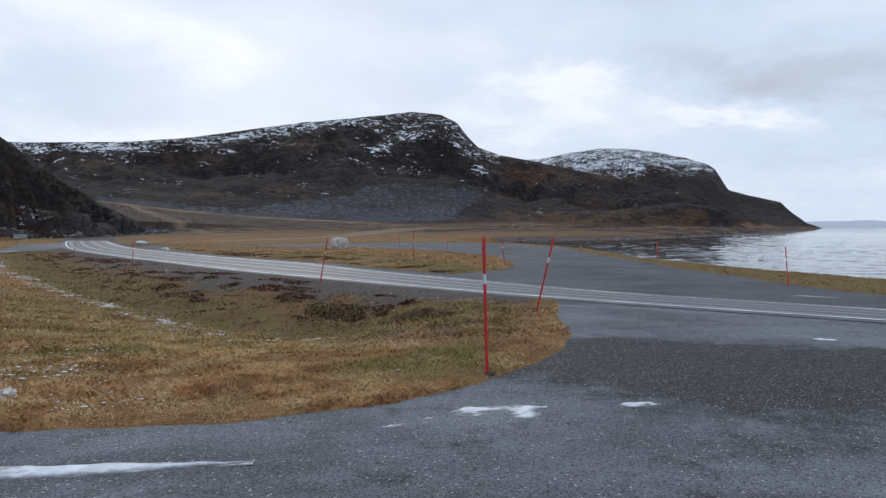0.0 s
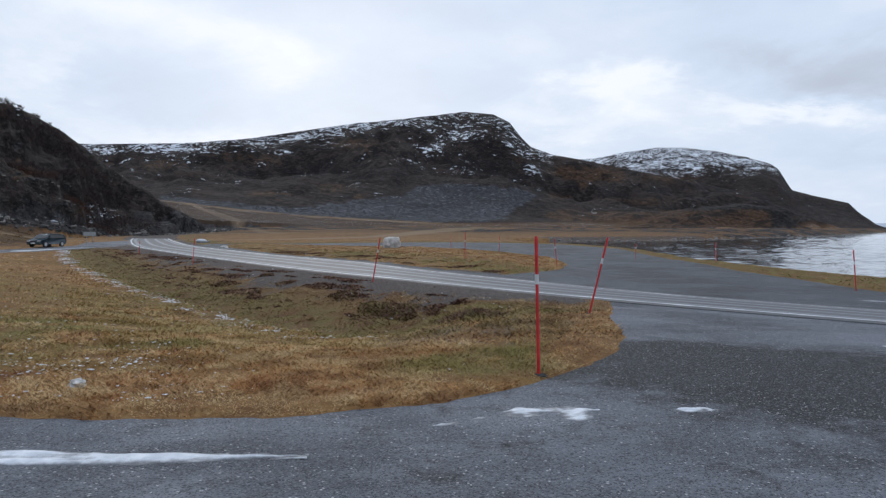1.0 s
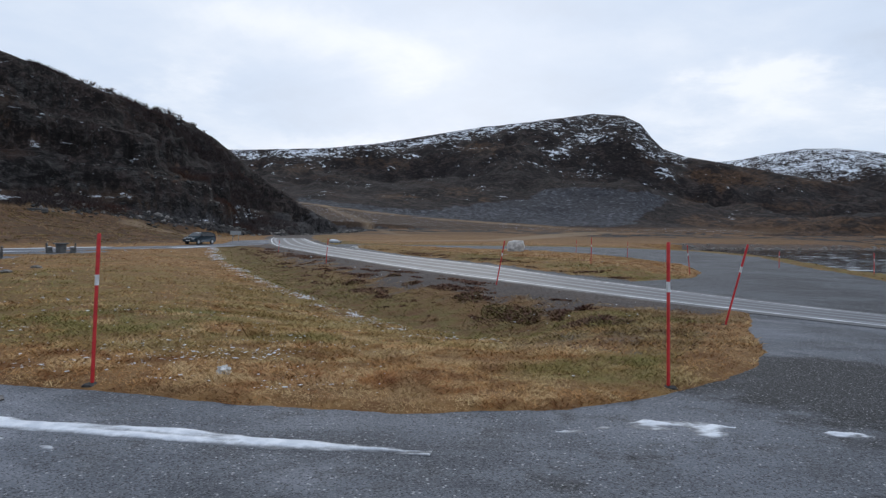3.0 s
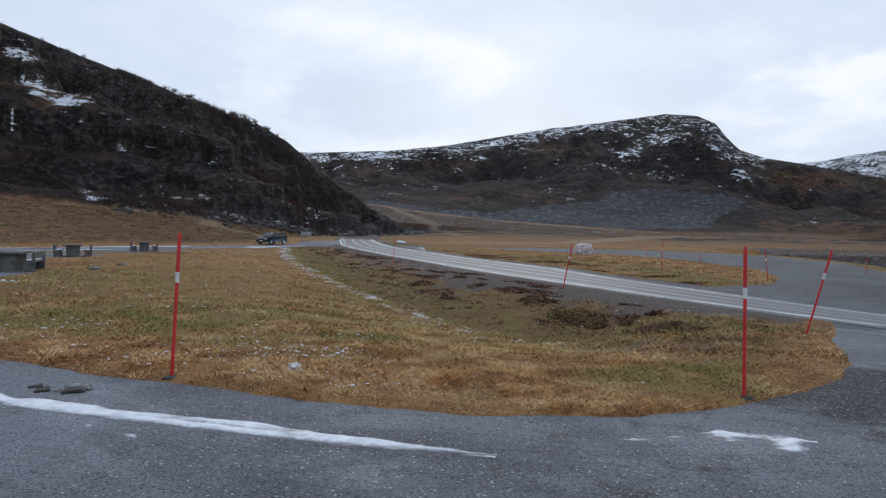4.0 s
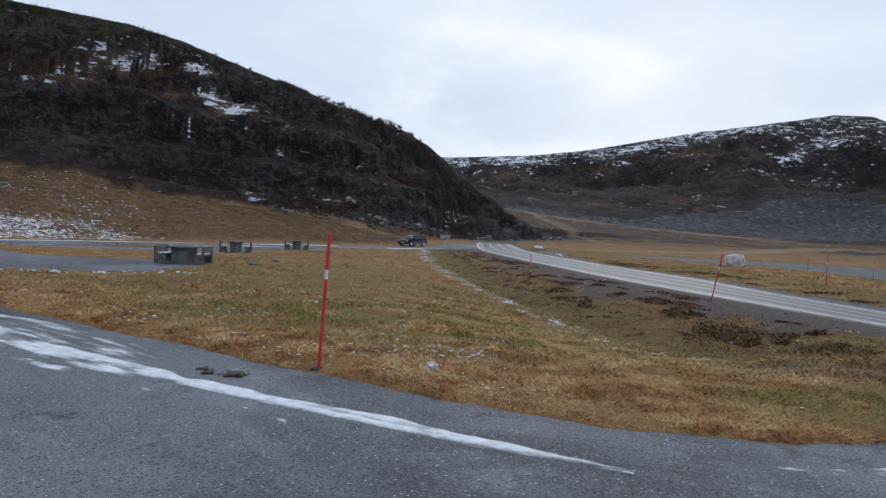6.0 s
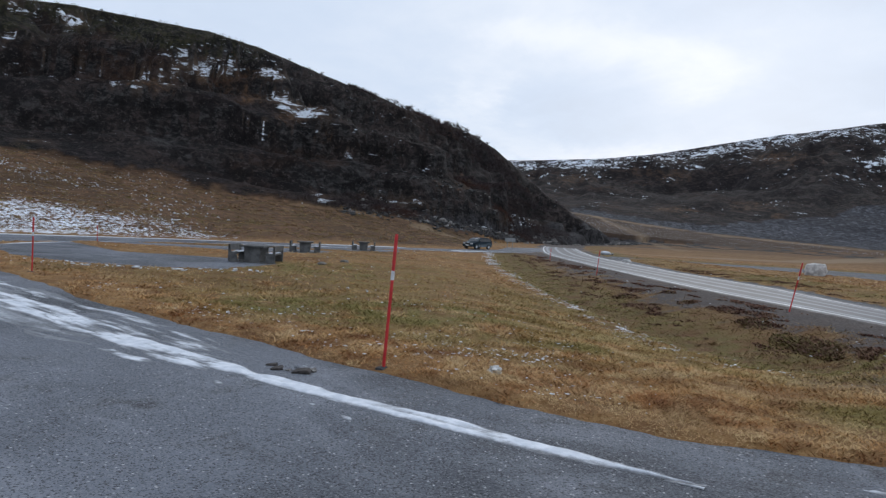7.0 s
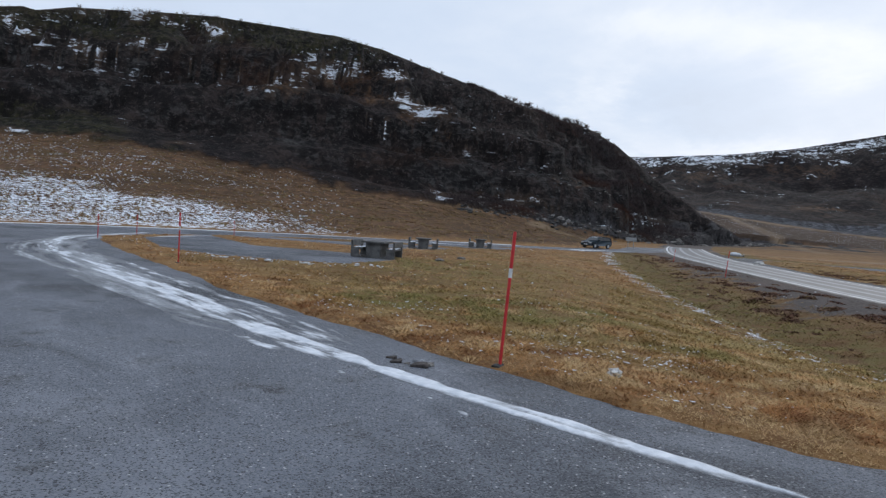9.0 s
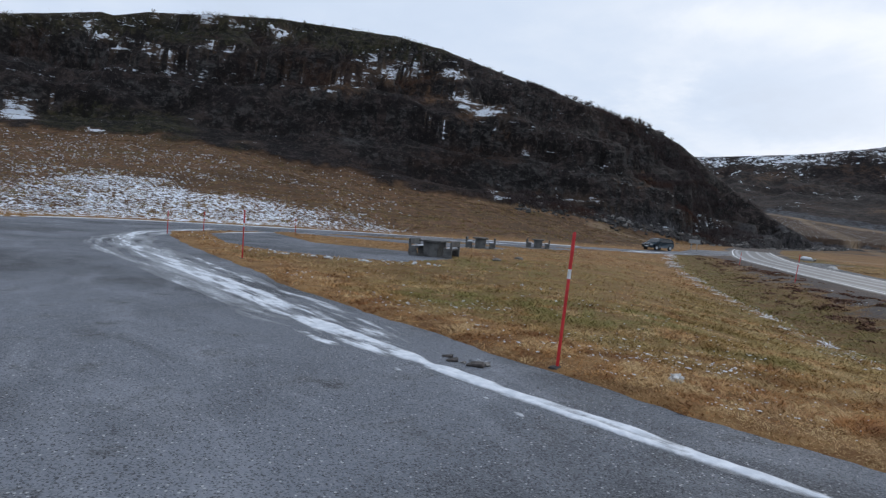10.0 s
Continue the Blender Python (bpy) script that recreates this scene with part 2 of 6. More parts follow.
HILL_RUST = [(57.0, 11.2, 4.0, 0.9, 0.9), (50.5, 8.6, 2.4, 1.0, 1.0), (48.8, 7.4, 1.6, 0.8, 0.8), (55.0, 9.6, 2.5, 0.5, 0.6), (63.0, 9.6, 3.0, 0.4, 0.6), (44.5, 2.2, 1.6, 0.5, 0.9), (36.5, 4.0, 1.6, 0.8, 0.6), (39.0, 3.3, 1.0, 0.5, 0.6),
             (72.0, 10.6, 4.0, 0.4, 0.5), (59.0, 3.2, 3.0, 0.3, 0.5), (54.0, 6.8, 1.5, 0.4, 0.5)]
HILL_DARK = [(52.5, 10.6, 3.4, 0.6, 1.0), (57.0, 8.6, 3.2, 0.7, 0.8), (62.0, 8.3, 3.0, 0.8, 0.8), (66.5, 3.6, 4.0, 0.9, 0.9), (57.5, 3.2, 2.5, 0.9, 0.8), (48.6, 3.3, 0.35, 1.4, 1.0), (72.5, 8.0, 4.0, 0.7, 0.7), (36.2, 5.6, 2.2, 1.2, 0.7),
             (33.5, 4.0, 2.0, 1.5, 0.7), (78.5, 7.8, 4.0, 0.8, 0.8), (45.0, 8.9, 3.0, 0.4, 0.6), (54.5, 5.0, 0.5, 1.5, 0.7), (42.8, 3.8, 0.3, 1.5, 0.9)]
HILL_CLIFF = [(46.4, 3.7, 2.2, 1.7, 1.0), (50.8, 3.9, 2.0, 1.3, 0.8), (44.0, 3.4, 1.2, 1.2, 0.7), (40.5, 4.2, 2.4, 1.6, 0.6), (61.0, 5.6, 2.2, 1.2, 0.7), (68.0, 6.0, 5.0, 0.9, 0.6), (52.5, 10.2, 3.4, 0.4, 0.6), (78.0, 7.2, 5.0, 0.6, 0.7),
              (66.0, 11.8, 3.0, 0.7, 0.6), (34.6, 6.1, 1.0, 0.9, 0.7), (56.0, 6.6, 2.0, 0.6, 0.6)]
MOUNT_SNOW = [(5.5, 6.5, 2.2, 0.8, 0.95), (1.2, 8.0, 3.2, 0.8, 0.8), (3.6, 7.6, 2.6, 0.7, 0.85), (-3.2, 5.2, 1.5, 0.9, 0.72), (-4.4, 4.4, 1.2, 0.7, 0.68), (-1.2, 7.0, 1.8, 0.35, 0.95), (-2.4, 6.3, 0.9, 0.5, 0.9), (6.8, 5.5, 2.0, 0.5, 0.7),
              (25.8, 2.9, 1.2, 0.25, 0.9), (22.6, 3.6, 2.0, 0.2, 0.9), (19.9, 5.3, 0.9, 0.2, 0.95), (17.9, 5.9, 1.5, 0.25, 0.8), (24.5, 5.2, 3.0, 0.12, 1.0), (12.0, 3.4, 1.0, 0.2, 0.6), (3.0, 4.9, 2.2, 0.5, 0.62), (14.5, 6.8, 2.6, 0.35, 0.8)]
MOUNT_RUST = [(-8.0, 4.4, 3.2, 0.7, 0.9), (-6.5, 0.95, 2.2, 0.35, 1.0), (-10.0, 0.9, 3.0, 0.4, 0.7), (14.0, 3.3, 2.4, 0.6, 0.5), (20.0, 5.4, 5.0, 0.6, 0.45), (11.5, 6.9, 3.0, 0.5, 0.55), (27.5, 4.7, 3.0, 0.5, 0.5), (-5.5, 2.7, 1.8, 0.6, 0.5),
              (11.4, 2.6, 0.8, 0.4, 0.8), (-14.0, 4.0, 4.0, 0.8, 0.5), (-12.0, 2.2, 4.0, 0.5, 0.5), (19.0, 2.6, 2.5, 0.4, 0.6)]
MOUNT_DARK = [(13.5, 4.6, 4.5, 0.9, 0.9), (9.3, 2.6, 2.3, 0.4, 1.0), (0.2, 5.2, 2.2, 0.9, 0.85), (20.0, 3.5, 3.5, 0.6, 0.6), (-5.6, 3.6, 1.2, 0.7, 0.7), (8.5, 4.6, 2.0, 0.8, 0.8), (-1.5, 4.2, 1.6, 0.5, 0.7), (25.5, 3.6, 2.5, 0.5, 0.5),
              (-9.5, 2.9, 3.0, 0.5, 0.6), (-17.0, 3.2, 4.0, 0.8, 0.5), (-21.5, 2.6, 1.5, 1.2, 0.6), (-1.6, 8.6, 0.8, 0.7, 0.8)]
TALUS = [(-3.6, 2.75), (-1.5, 3.4), (1.2, 3.75), (4.0, 3.75), (6.8, 3.4), (7.8, 2.5), (12.0, 2.1), (16.0, 1.7), (22.0, 1.9), (28.0, 2.6), (28.0, 2.0), (21.0, 1.2), (15.0, 0.7), (8.0, 0.3), (0.5, 0.3), (-1.8, 1.0)]


def spots(a, e, rows):
    """Soft patches on a slope: the strongest of those listed at each place."""
    best = np.zeros(a.shape)
    for pa, pe, wa, we, amount in rows:
        near = np.abs(a - pa) < 2.2 * wa
        best[near] = np.maximum(best[near], amount * np.exp(-((a[near] - pa) / wa) ** 2 - ((e[near] - pe) / we) ** 2))
    return best


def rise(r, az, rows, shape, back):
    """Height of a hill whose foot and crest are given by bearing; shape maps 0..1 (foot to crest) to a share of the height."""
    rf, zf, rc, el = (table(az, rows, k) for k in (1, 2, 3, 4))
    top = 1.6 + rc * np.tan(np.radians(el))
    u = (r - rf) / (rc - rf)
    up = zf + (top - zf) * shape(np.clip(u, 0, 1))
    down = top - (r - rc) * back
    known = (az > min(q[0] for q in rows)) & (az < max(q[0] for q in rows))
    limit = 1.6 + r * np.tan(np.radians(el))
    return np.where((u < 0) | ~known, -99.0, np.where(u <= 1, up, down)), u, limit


def capped(h, limit, u, soft):
    """Keeps the lumps of a slope below the line of its crest."""
    d = limit - h
    return np.where(u >= 0, np.where(d > soft, h, limit - soft * np.exp(np.minimum(d / soft - 1, 0))), h)


def ground(x, y, masks=False):
    """Height of the ground sheet; with masks also what covers it."""
    r, az = np.hypot(x, y), np.degrees(np.arctan2(-x, y))
    az = np.where(az < -95, az + 360, az)
    lat = lateral(x, y)
    z = base_z(x, y)
    dd, along = seg_dist(x, y, DITCH)
    sr = np.abs(lat) - 3.3
    lump = fbm(x, y, 1.3, 3, 5)
    road_side = inside(x, y, BANK)
    q = np.where(road_side, dd / (dd + np.maximum(sr - 0.4, 0.0) + 1e-6), 0.0)
    deep = np.interp(along, [0, 1, 2, 3, 4, 5, 6, 7, 8, 9], [0.1, 0.32, 0.65, 0.8, 0.9, 0.9, 0.8, 0.65, 0.4, 0.0]) * np.exp(-np.maximum(dd - 9, 0) / 3)
    z = z - np.where(road_side, deep * (0.62 + 0.38 * smooth(0.0, 0.18, q)) * (1 - smooth(0.20, 1.0, q)), 0.62 * deep * np.exp(-(dd / 3.0) ** 2)) * (1 + 0.1 * lump)
    # paved areas: the ground dips below them and stands a little proud beside them
    rag = 0.07 * fbm(x, y, 0.9, 3, 11) + 0.03 * fbm(x, y, 0.25, 2, 12)
    sa = signed(x, y, ASPHALT)
    sl = np.maximum(signed(x, y, LAYBY), -signed(x, y, ISLAND))
    sp = np.minimum.reduce([signed(x, y, p) for p in PADS])
    sd = np.minimum(np.minimum(sa, sr), np.minimum(sl, sp)) + rag
    verge = np.clip(sd * 0.25, -0.06, 0.05) + 0.02 * lump * smooth(0.2, 1.2, sd)
    island = 0.25 * smooth(0.3, 4, -signed(x, y, ISLAND))
    z = z + verge + island
    # shore
    ss = signed(x, y, SHORE)
    to_road = np.maximum(np.minimum(signed(x, y, LAYBY), sr), 0)
    keep = np.maximum(np.maximum(ss, 0) / (np.maximum(ss, 0) + to_road + 0.05), smooth(0, 1, ss / np.where(r < 130, 24.0, 6.0)))
    keep = np.where(r < 130, smooth(0.0, 0.82, keep), keep)
    z = SEA - 0.15 + (z - SEA + 0.15) * keep
    z = np.where(ss < 0, SEA - 0.15 + np.maximum(ss * 0.12, -4), z)
    z = z + np.where((ss > 0) & (ss < 9), 0.10 * fbm(x, y, 0.9, 3, 31) * smooth(9, 3, ss), 0)
    # open land out to the mountains
    dry = smooth(2, 16, ss)
    z = z + smooth(95, 330, r) * dry * (1.6 + 0.9 * fbm(x, y, 45, 3, 41)) * smooth(45, 25, az)
    # hills
    slope_line, _ = seg_dist(x, y, [(-20.08, -16.54), (-34.17, -8.86), (-40.59, -1.96), (-48.19, 4.75), (-51.89, 12.42), (-52.19, 21.86), (-50.49, 34.55), (-47.45, 48.74), (-46.76, 59.40), (-47.56, 68.49), (-54.67, 81.37), (-75.82, 113.74), (-94.78, 157.97)])
    left = inside(x, y, [(-20.08, -16.54), (-34.17, -8.86), (-40.59, -1.96), (-48.19, 4.75), (-51.89, 12.42), (-52.19, 21.86), (-50.49, 34.55), (-47.45, 48.74), (-46.76, 59.40), (-47.56, 68.49), (-54.67, 81.37), (-75.82, 113.74), (-94.78, 157.97), (-400, 300), (-400, -100), (-17, -60)])
    rf, zf = table(az, HILL, 1), table(az, HILL, 2)
    share = slope_line / np.maximum(slope_line + np.maximum(rf - r, 0), 0.5)
    apron = np.where(left & (r < rf), z + (zf - z) * share ** 1.15 + 0.25 * fbm(x, y, 6, 3, 51) * smooth(0, 6, slope_line), z)
    cliff = lambda u: np.interp(u, [0, 0.05, 0.22, 0.30, 0.45, 0.58, 0.70, 0.85, 1.0], [0, 0.06, 0.42, 0.47, 0.60, 0.76, 0.86, 0.95, 1.0])
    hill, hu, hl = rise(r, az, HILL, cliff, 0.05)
    crag = 3.6 * fbm(x, y, 26, 5, 61, True, 0.55) - 1.6 + 2.6 * fbm(x, y, 9, 5, 65, False, 0.6)
    hill = np.where(hu >= 0, hill + crag * smooth(0.0, 0.25, hu) * smooth(1.0, 0.72, hu) + 0.35 * fbm(x, y, 5, 3, 66) * smooth(0, 0.1, hu), hill)
    ledge = (hill + 2.5 * fbm(x, y, 30, 3, 68)) / 4.2
    frac = ledge - np.floor(ledge)
    hill = hill + np.where(hu >= 0, (smooth(0.45, 0.95, frac) - frac) * 4.2 * 0.75 * smooth(0.02, 0.1, hu) * smooth(0.75, 0.40, hu), 0)
    bench = (hill + 4.0 * fbm(x, y, 55, 3, 69) - 0.03 * (x + y)) / 12.5
    frac = bench - np.floor(bench)
    hill = hill + np.where(hu >= 0, (smooth(0.40, 0.92, frac) - frac) * 12.5 * 0.62 * smooth(0.02, 0.1, hu) * smooth(0.66, 0.36, hu), 0)
    hill = capped(hill, hl, hu, 0.6) + np.where(hu >= 0.7, 0.22 * fbm(x, y, 4, 3, 67), 0)
    slope = lambda u: np.interp(u, [0, 0.1, 0.25, 0.5, 0.75, 1.0], [0, 0.055, 0.20, 0.53, 0.80, 1.0])
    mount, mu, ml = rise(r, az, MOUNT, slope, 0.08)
    gul = 15 * fbm(x, y, 190, 5, 71, True, 0.5) - 9 + 6 * fbm(x, y, 60, 5, 75, True, 0.6) - 3
    mount = np.where(mu >= 0, mount + gul * (0.16 * smooth(0.0, 0.1, mu) + 0.84 * smooth(0.12, 0.4, mu)) * smooth(1.0, 0.8, mu), mount)
    mount = capped(mount, ml, mu, 3.0)
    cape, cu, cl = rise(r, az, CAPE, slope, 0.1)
    cape = np.where(cu >= 0, cape + (22 * fbm(x, y, 220, 5, 81, True) - 10) * smooth(0.1, 0.4, cu) * smooth(1.0, 0.8, cu), cape)
    cape = capped(cape, cl, cu, 5.0)
    step = lambda u: np.interp(u, [0, 0.25, 0.5, 1.0], [0, 0.25, 0.85, 1.0])
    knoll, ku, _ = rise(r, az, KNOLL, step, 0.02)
    knoll = np.where(ku > 0, knoll + 1.6 * fbm(x, y, 18, 4, 91, True) * smooth(0, 0.5, ku) * (ku < 1.0) - 0.6, knoll)
    knoll = np.where(ku > 1.6, -99, knoll)
    flats = apron
    far_hills = np.maximum(np.maximum(mount, cape), knoll)
    z = np.where(ss > 2, np.maximum(flats, np.maximum(np.where(hu >= 0, np.maximum(hill, flats), flats), far_hills)), flats)
    if not masks:
        return z
    is_hill = (hill > far_hills) & (hu >= 0)
    is_far = ((far_hills >= z - 1e-6) & ~is_hill)
    wob = fbm(x, y, 7, 3, 101)
    rock = np.where(is_hill, smooth(0.004, 0.016, hu + 0.012 * wob + 0.008 * fbm(x, y, 2.2, 3, 102)), np.where(is_far, 1.0, 0.0))
    gravel = smooth(1.3, 0.3, sr + 0.4 * lump) * (r < 190)
    gravel = np.maximum(gravel, np.where(r < 100, smooth(3.6, 1.4, ss + 0.8 * lump), smooth(7.5, 3.0, ss + 1.2 * lump)) * (r < 200))
    gravel = np.maximum(gravel, (0.38 * smooth(0.42, 0.66, q + 0.16 * lump) + 0.6 * smooth(0.62, 0.84, q + 0.14 * lump)) * road_side)
    gravel = np.maximum(gravel, 0.44 * smooth(3.4, 1.0, np.hypot((x - 0.2) * 0.9, y - 11.4) + 0.6 * lump))
    gravel = np.where(sa < 0.9, gravel * smooth(0.15, 0.9, sa), gravel)
    sight = np.degrees(np.arctan2(z - 1.6, r))
    upto = np.interp(az, [52, 57, 67, 73.6, 80, 84, 90], [-2.2, -1.4, -0.1, 0.35, 0.75, 0.2, -0.5])
    band = smooth(0.35, -0.25, sight - upto + 0.35 * wob)
    snow = np.where(left & (r < rf), 0.45 * smooth(50, 62, az) + (0.37 - 0.10 * smooth(79, 86, az)) * band * smooth(50, 69, az + 2 * wob) + 0.20 * smooth(10, 2, slope_line + wob) * smooth(40, 57, az) * (az < 60), 0)
    snow = np.maximum(snow, 0.72 * smooth(-0.1, 0.35, fbm(x, y, 1.4, 3, 110)) * smooth(0.75, 0.1, dd + 0.3 * lump) * smooth(8.3, 7.2, along) * (r < 80))
    fine = fbm(x, y, 3.0, 3, 112)
    big_wob = fbm(x, y, 60, 4, 113)
    wa_h, ws_h = az + 0.7 * wob + 0.3 * fine, sight + 0.35 * wob + 0.18 * fine
    wa_f, ws_f = az + 0.8 * big_wob, sight + 0.22 * big_wob + 0.12 * wob
    is_knoll = knoll > np.maximum(mount, cape)
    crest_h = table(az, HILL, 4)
    patch = spots(wa_h, ws_h, HILL_SNOW)
    snow = np.where(is_hill, 0.44 + 0.05 * smooth(64, 78, az) + 0.58 * patch + 0.10 * smooth(1.2, 0.2, crest_h - sight) * smooth(60, 70, az), snow)
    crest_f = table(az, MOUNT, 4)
    top_snow = 0.26 * smooth(1.7, 0.3, crest_f - sight + 0.35 * big_wob) * smooth(2, 8, az) + 0.17 * smooth(2.4, 0.5, crest_f - sight) * smooth(8, 2, az) * smooth(-7, -4, az)
    snow_m = 0.50 + np.maximum(top_snow, 0.25 * spots(wa_f, ws_f, MOUNT_SNOW))
    snow_c = 0.50 + 0.29 * smooth(3.6, 5.3, sight + 0.5 * big_wob)
    snow = np.where(is_far, np.where(cape > mount, snow_c, snow_m) - 0.30 * is_knoll, snow)
    foot_line = np.interp(az, [-30, -14, -8, -2, 4.1, 15.4, 21.1, 28.3, 36], [0.3, 0.5, 0.5, 0.3, 0.18, 0.73, 1.21, 2.0, 2.5])
    talus = signed(wa_f, ws_f * 4, [(a, b * 4) for a, b in TALUS])
    scree = np.where(is_far & (mount > cape) & ~is_knoll, 0.95 * smooth(0.6, -0.8, talus), 0)
    scree = np.maximum(scree, np.where(is_hill, 0.75 * smooth(1.9, 0.4, sight + 0.5 * wob) * smooth(47, 40, az), 0))
    rust = np.where(is_hill, spots(wa_h, ws_h, HILL_RUST), np.where(is_far, spots(wa_f, ws_f, MOUNT_RUST), 0))
    rust = np.where(is_far & is_knoll, 0.85 * smooth(1.7, 1.1, sight + 0.3 * wob) * smooth(-22.6, -21.0, az), rust)
    dark = np.where(is_hill, spots(wa_h, ws_h, HILL_DARK), np.where(is_far, spots(wa_f, ws_f, MOUNT_DARK), 0))
    dark = np.where((r > 150) & ~is_hill & ~is_knoll & (ss > 6), np.maximum(dark, 0.75 * smooth(-0.25, 0.1, sight + 0.12 * big_wob) * smooth(0.1, -0.1, sight - foot_line) * smooth(2, 9, az)), dark)
    cliff_m = np.where(is_hill, spots(wa_h, ws_h, HILL_CLIFF), np.where(is_far & is_knoll, np.maximum(smooth(1.3, 1.7, sight), smooth(-21.6, -22.6, az)), 0))
    olive = np.where(is_hill, np.maximum(0.8 * smooth(2.6, 0.8, crest_h - sight + 0.5 * wob) * smooth(50, 58, az), spots(wa_h, ws_h, [(80, 4.9, 6.5, 1.3, 0.9), (72, 3.6, 5, 0.6, 0.7)])), 0)
    rock = np.where(is_far & ~is_hill & (mount > cape), smooth(-0.12, 0.16, sight - foot_line + 0.10 * big_wob + 0.05 * wob), rock)
    t4, _ = seg_dist(x, y, TRACK_D)
    t2, _ = seg_dist(x, y, TRACK_B)
    t3, _ = seg_dist(x, y, TRACK_C)
    bench_line = smooth(0.085, 0.03, np.abs(sight - foot_line - 0.05 + 0.02 * wob)) * is_far * smooth(1, 6, az) * 0.8
    track = np.clip(bench_line + 0.9 * smooth(0.032 * r, 0.016 * r, t4 + 0.5 * wob) * (r > 100) + 0.45 * smooth(2.6, 1.0, t2 + 0.4 * wob) + 0.45 * smooth(2.4, 1.0, t3 + 0.4 * wob), 0, 1)
    green = 0.6 * smooth(13, 4, np.hypot((x + 12) * 0.75, y - 15) + 2 * wob) * ~road_side * (sa > 1.5) + 0.8 * smooth(1.7, 0.3, np.hypot(x + 0.1, y - 7.6) + 0.4 * lump)
    green = green + 0.5 * smooth(3, 1, np.abs(lat - 6.5)) + 0.85 * road_side * smooth(0.75, 0.4, q) + 0.7 * smooth(2.5, 0.5, np.hypot(x + 20.5, y - 15.3))
    green = green + 0.45 * smooth(0.05, 0.6, fbm(x, y, 5.0, 3, 111)) * ~road_side * (sa > 0.8) * (r < 60)
    green = green + 0.9 * smooth(7.0, 2.0, to_road) * (ss > 1) * (to_road > 0) * (r < 110) * (lat > 0)
    moor = np.where(road_side, 0.35 * smooth(0.05, 0.3, q), 0.0)
    moor = np.where(left & (r < rf * 1.05), smooth(0, 5, slope_line), np.where(is_far, 1.0, np.maximum(moor, smooth(90, 220, r) * 0.8)))
    return z, rock, gravel, snow, scree, np.clip(green, 0, 1), track, moor, is_hill.astype(float), road_side * smooth(0.0, 0.12, q), rust, dark, cliff_m, olive


def link_mesh(name, verts, faces, material=None, smooth_shade=True):
    me = bpy.data.meshes.new(name)
    verts, faces = np.asarray(verts, np.float32), np.asarray(faces, np.int32)
    k = faces.shape[1]
    me.vertices.add(len(verts))
    me.vertices.foreach_set("co", verts.ravel())
    me.loops.add(faces.size)
    me.loops.foreach_set("vertex_index", faces.ravel())
    me.polygons.add(len(faces))
    me.polygons.foreach_set("loop_start", np.arange(0, faces.size, k, dtype=np.int32))
    me.polygons.foreach_set("loop_total", np.full(len(faces), k, np.int32))
    me.update(calc_edges=True)
    me.polygons.foreach_set("use_smooth", np.full(len(faces), smooth_shade))
    if material:
        me.materials.append(material)
    return new(name, me)


def grid_faces(n, m, wrap=False):
    i, j = np.meshgrid(np.arange(n - 1), np.arange(m if wrap else m - 1), indexing="ij")
    j2 = (j + 1) % m
    return np.stack([i * m + j, i * m + j2, (i + 1) * m + j2, (i + 1) * m + j], -1).reshape(-1, 4)


# ---------------------------------------------------------------- materials
def material(name, build):
    m = bpy.data.materials.new(name)
    nt = tree_of(m)
    shader = build(nt)
    node(nt, "ShaderNodeOutputMaterial", {0: shader})
    return m


def principled(nt, color, rough=0.8, metal=0.0, normal=None, **extra):
    ins = {"Roughness": rough, "Metallic": metal}
    ins["Base Color"] = color if isinstance(color, bpy.types.NodeSocket) else (*color, 1)
    if normal:
        ins["Normal"] = normal
    ins.update({k.replace("_", " "): v for k, v in extra.items()})
    return node(nt, "ShaderNodeBsdfPrincipled", ins).outputs[0]


def place(nt):
    return node(nt, "ShaderNodeTexCoord").outputs["Object"]


def bump(nt, height, strength, distance):
    return node(nt, "ShaderNodeBump", {"Strength": strength, "Distance": distance, "Height": height}).outputs[0]


def soft_mask(nt, value, grain_a, grain_b):
    """A mask whose edge is frayed by two grains."""
    fray = math_n(nt, "ADD", math_n(nt, "MULTIPLY", math_n(nt, "SUBTRACT", grain_a, 0.5), 0.9), math_n(nt, "MULTIPLY", math_n(nt, "SUBTRACT", grain_b, 0.5), 1.1))
    return ramp_n(nt, math_n(nt, "ADD", value, math_n(nt, "MULTIPLY", fray, ramp_n(nt, value, 0.02, 0.25))), 0.22, 0.62)


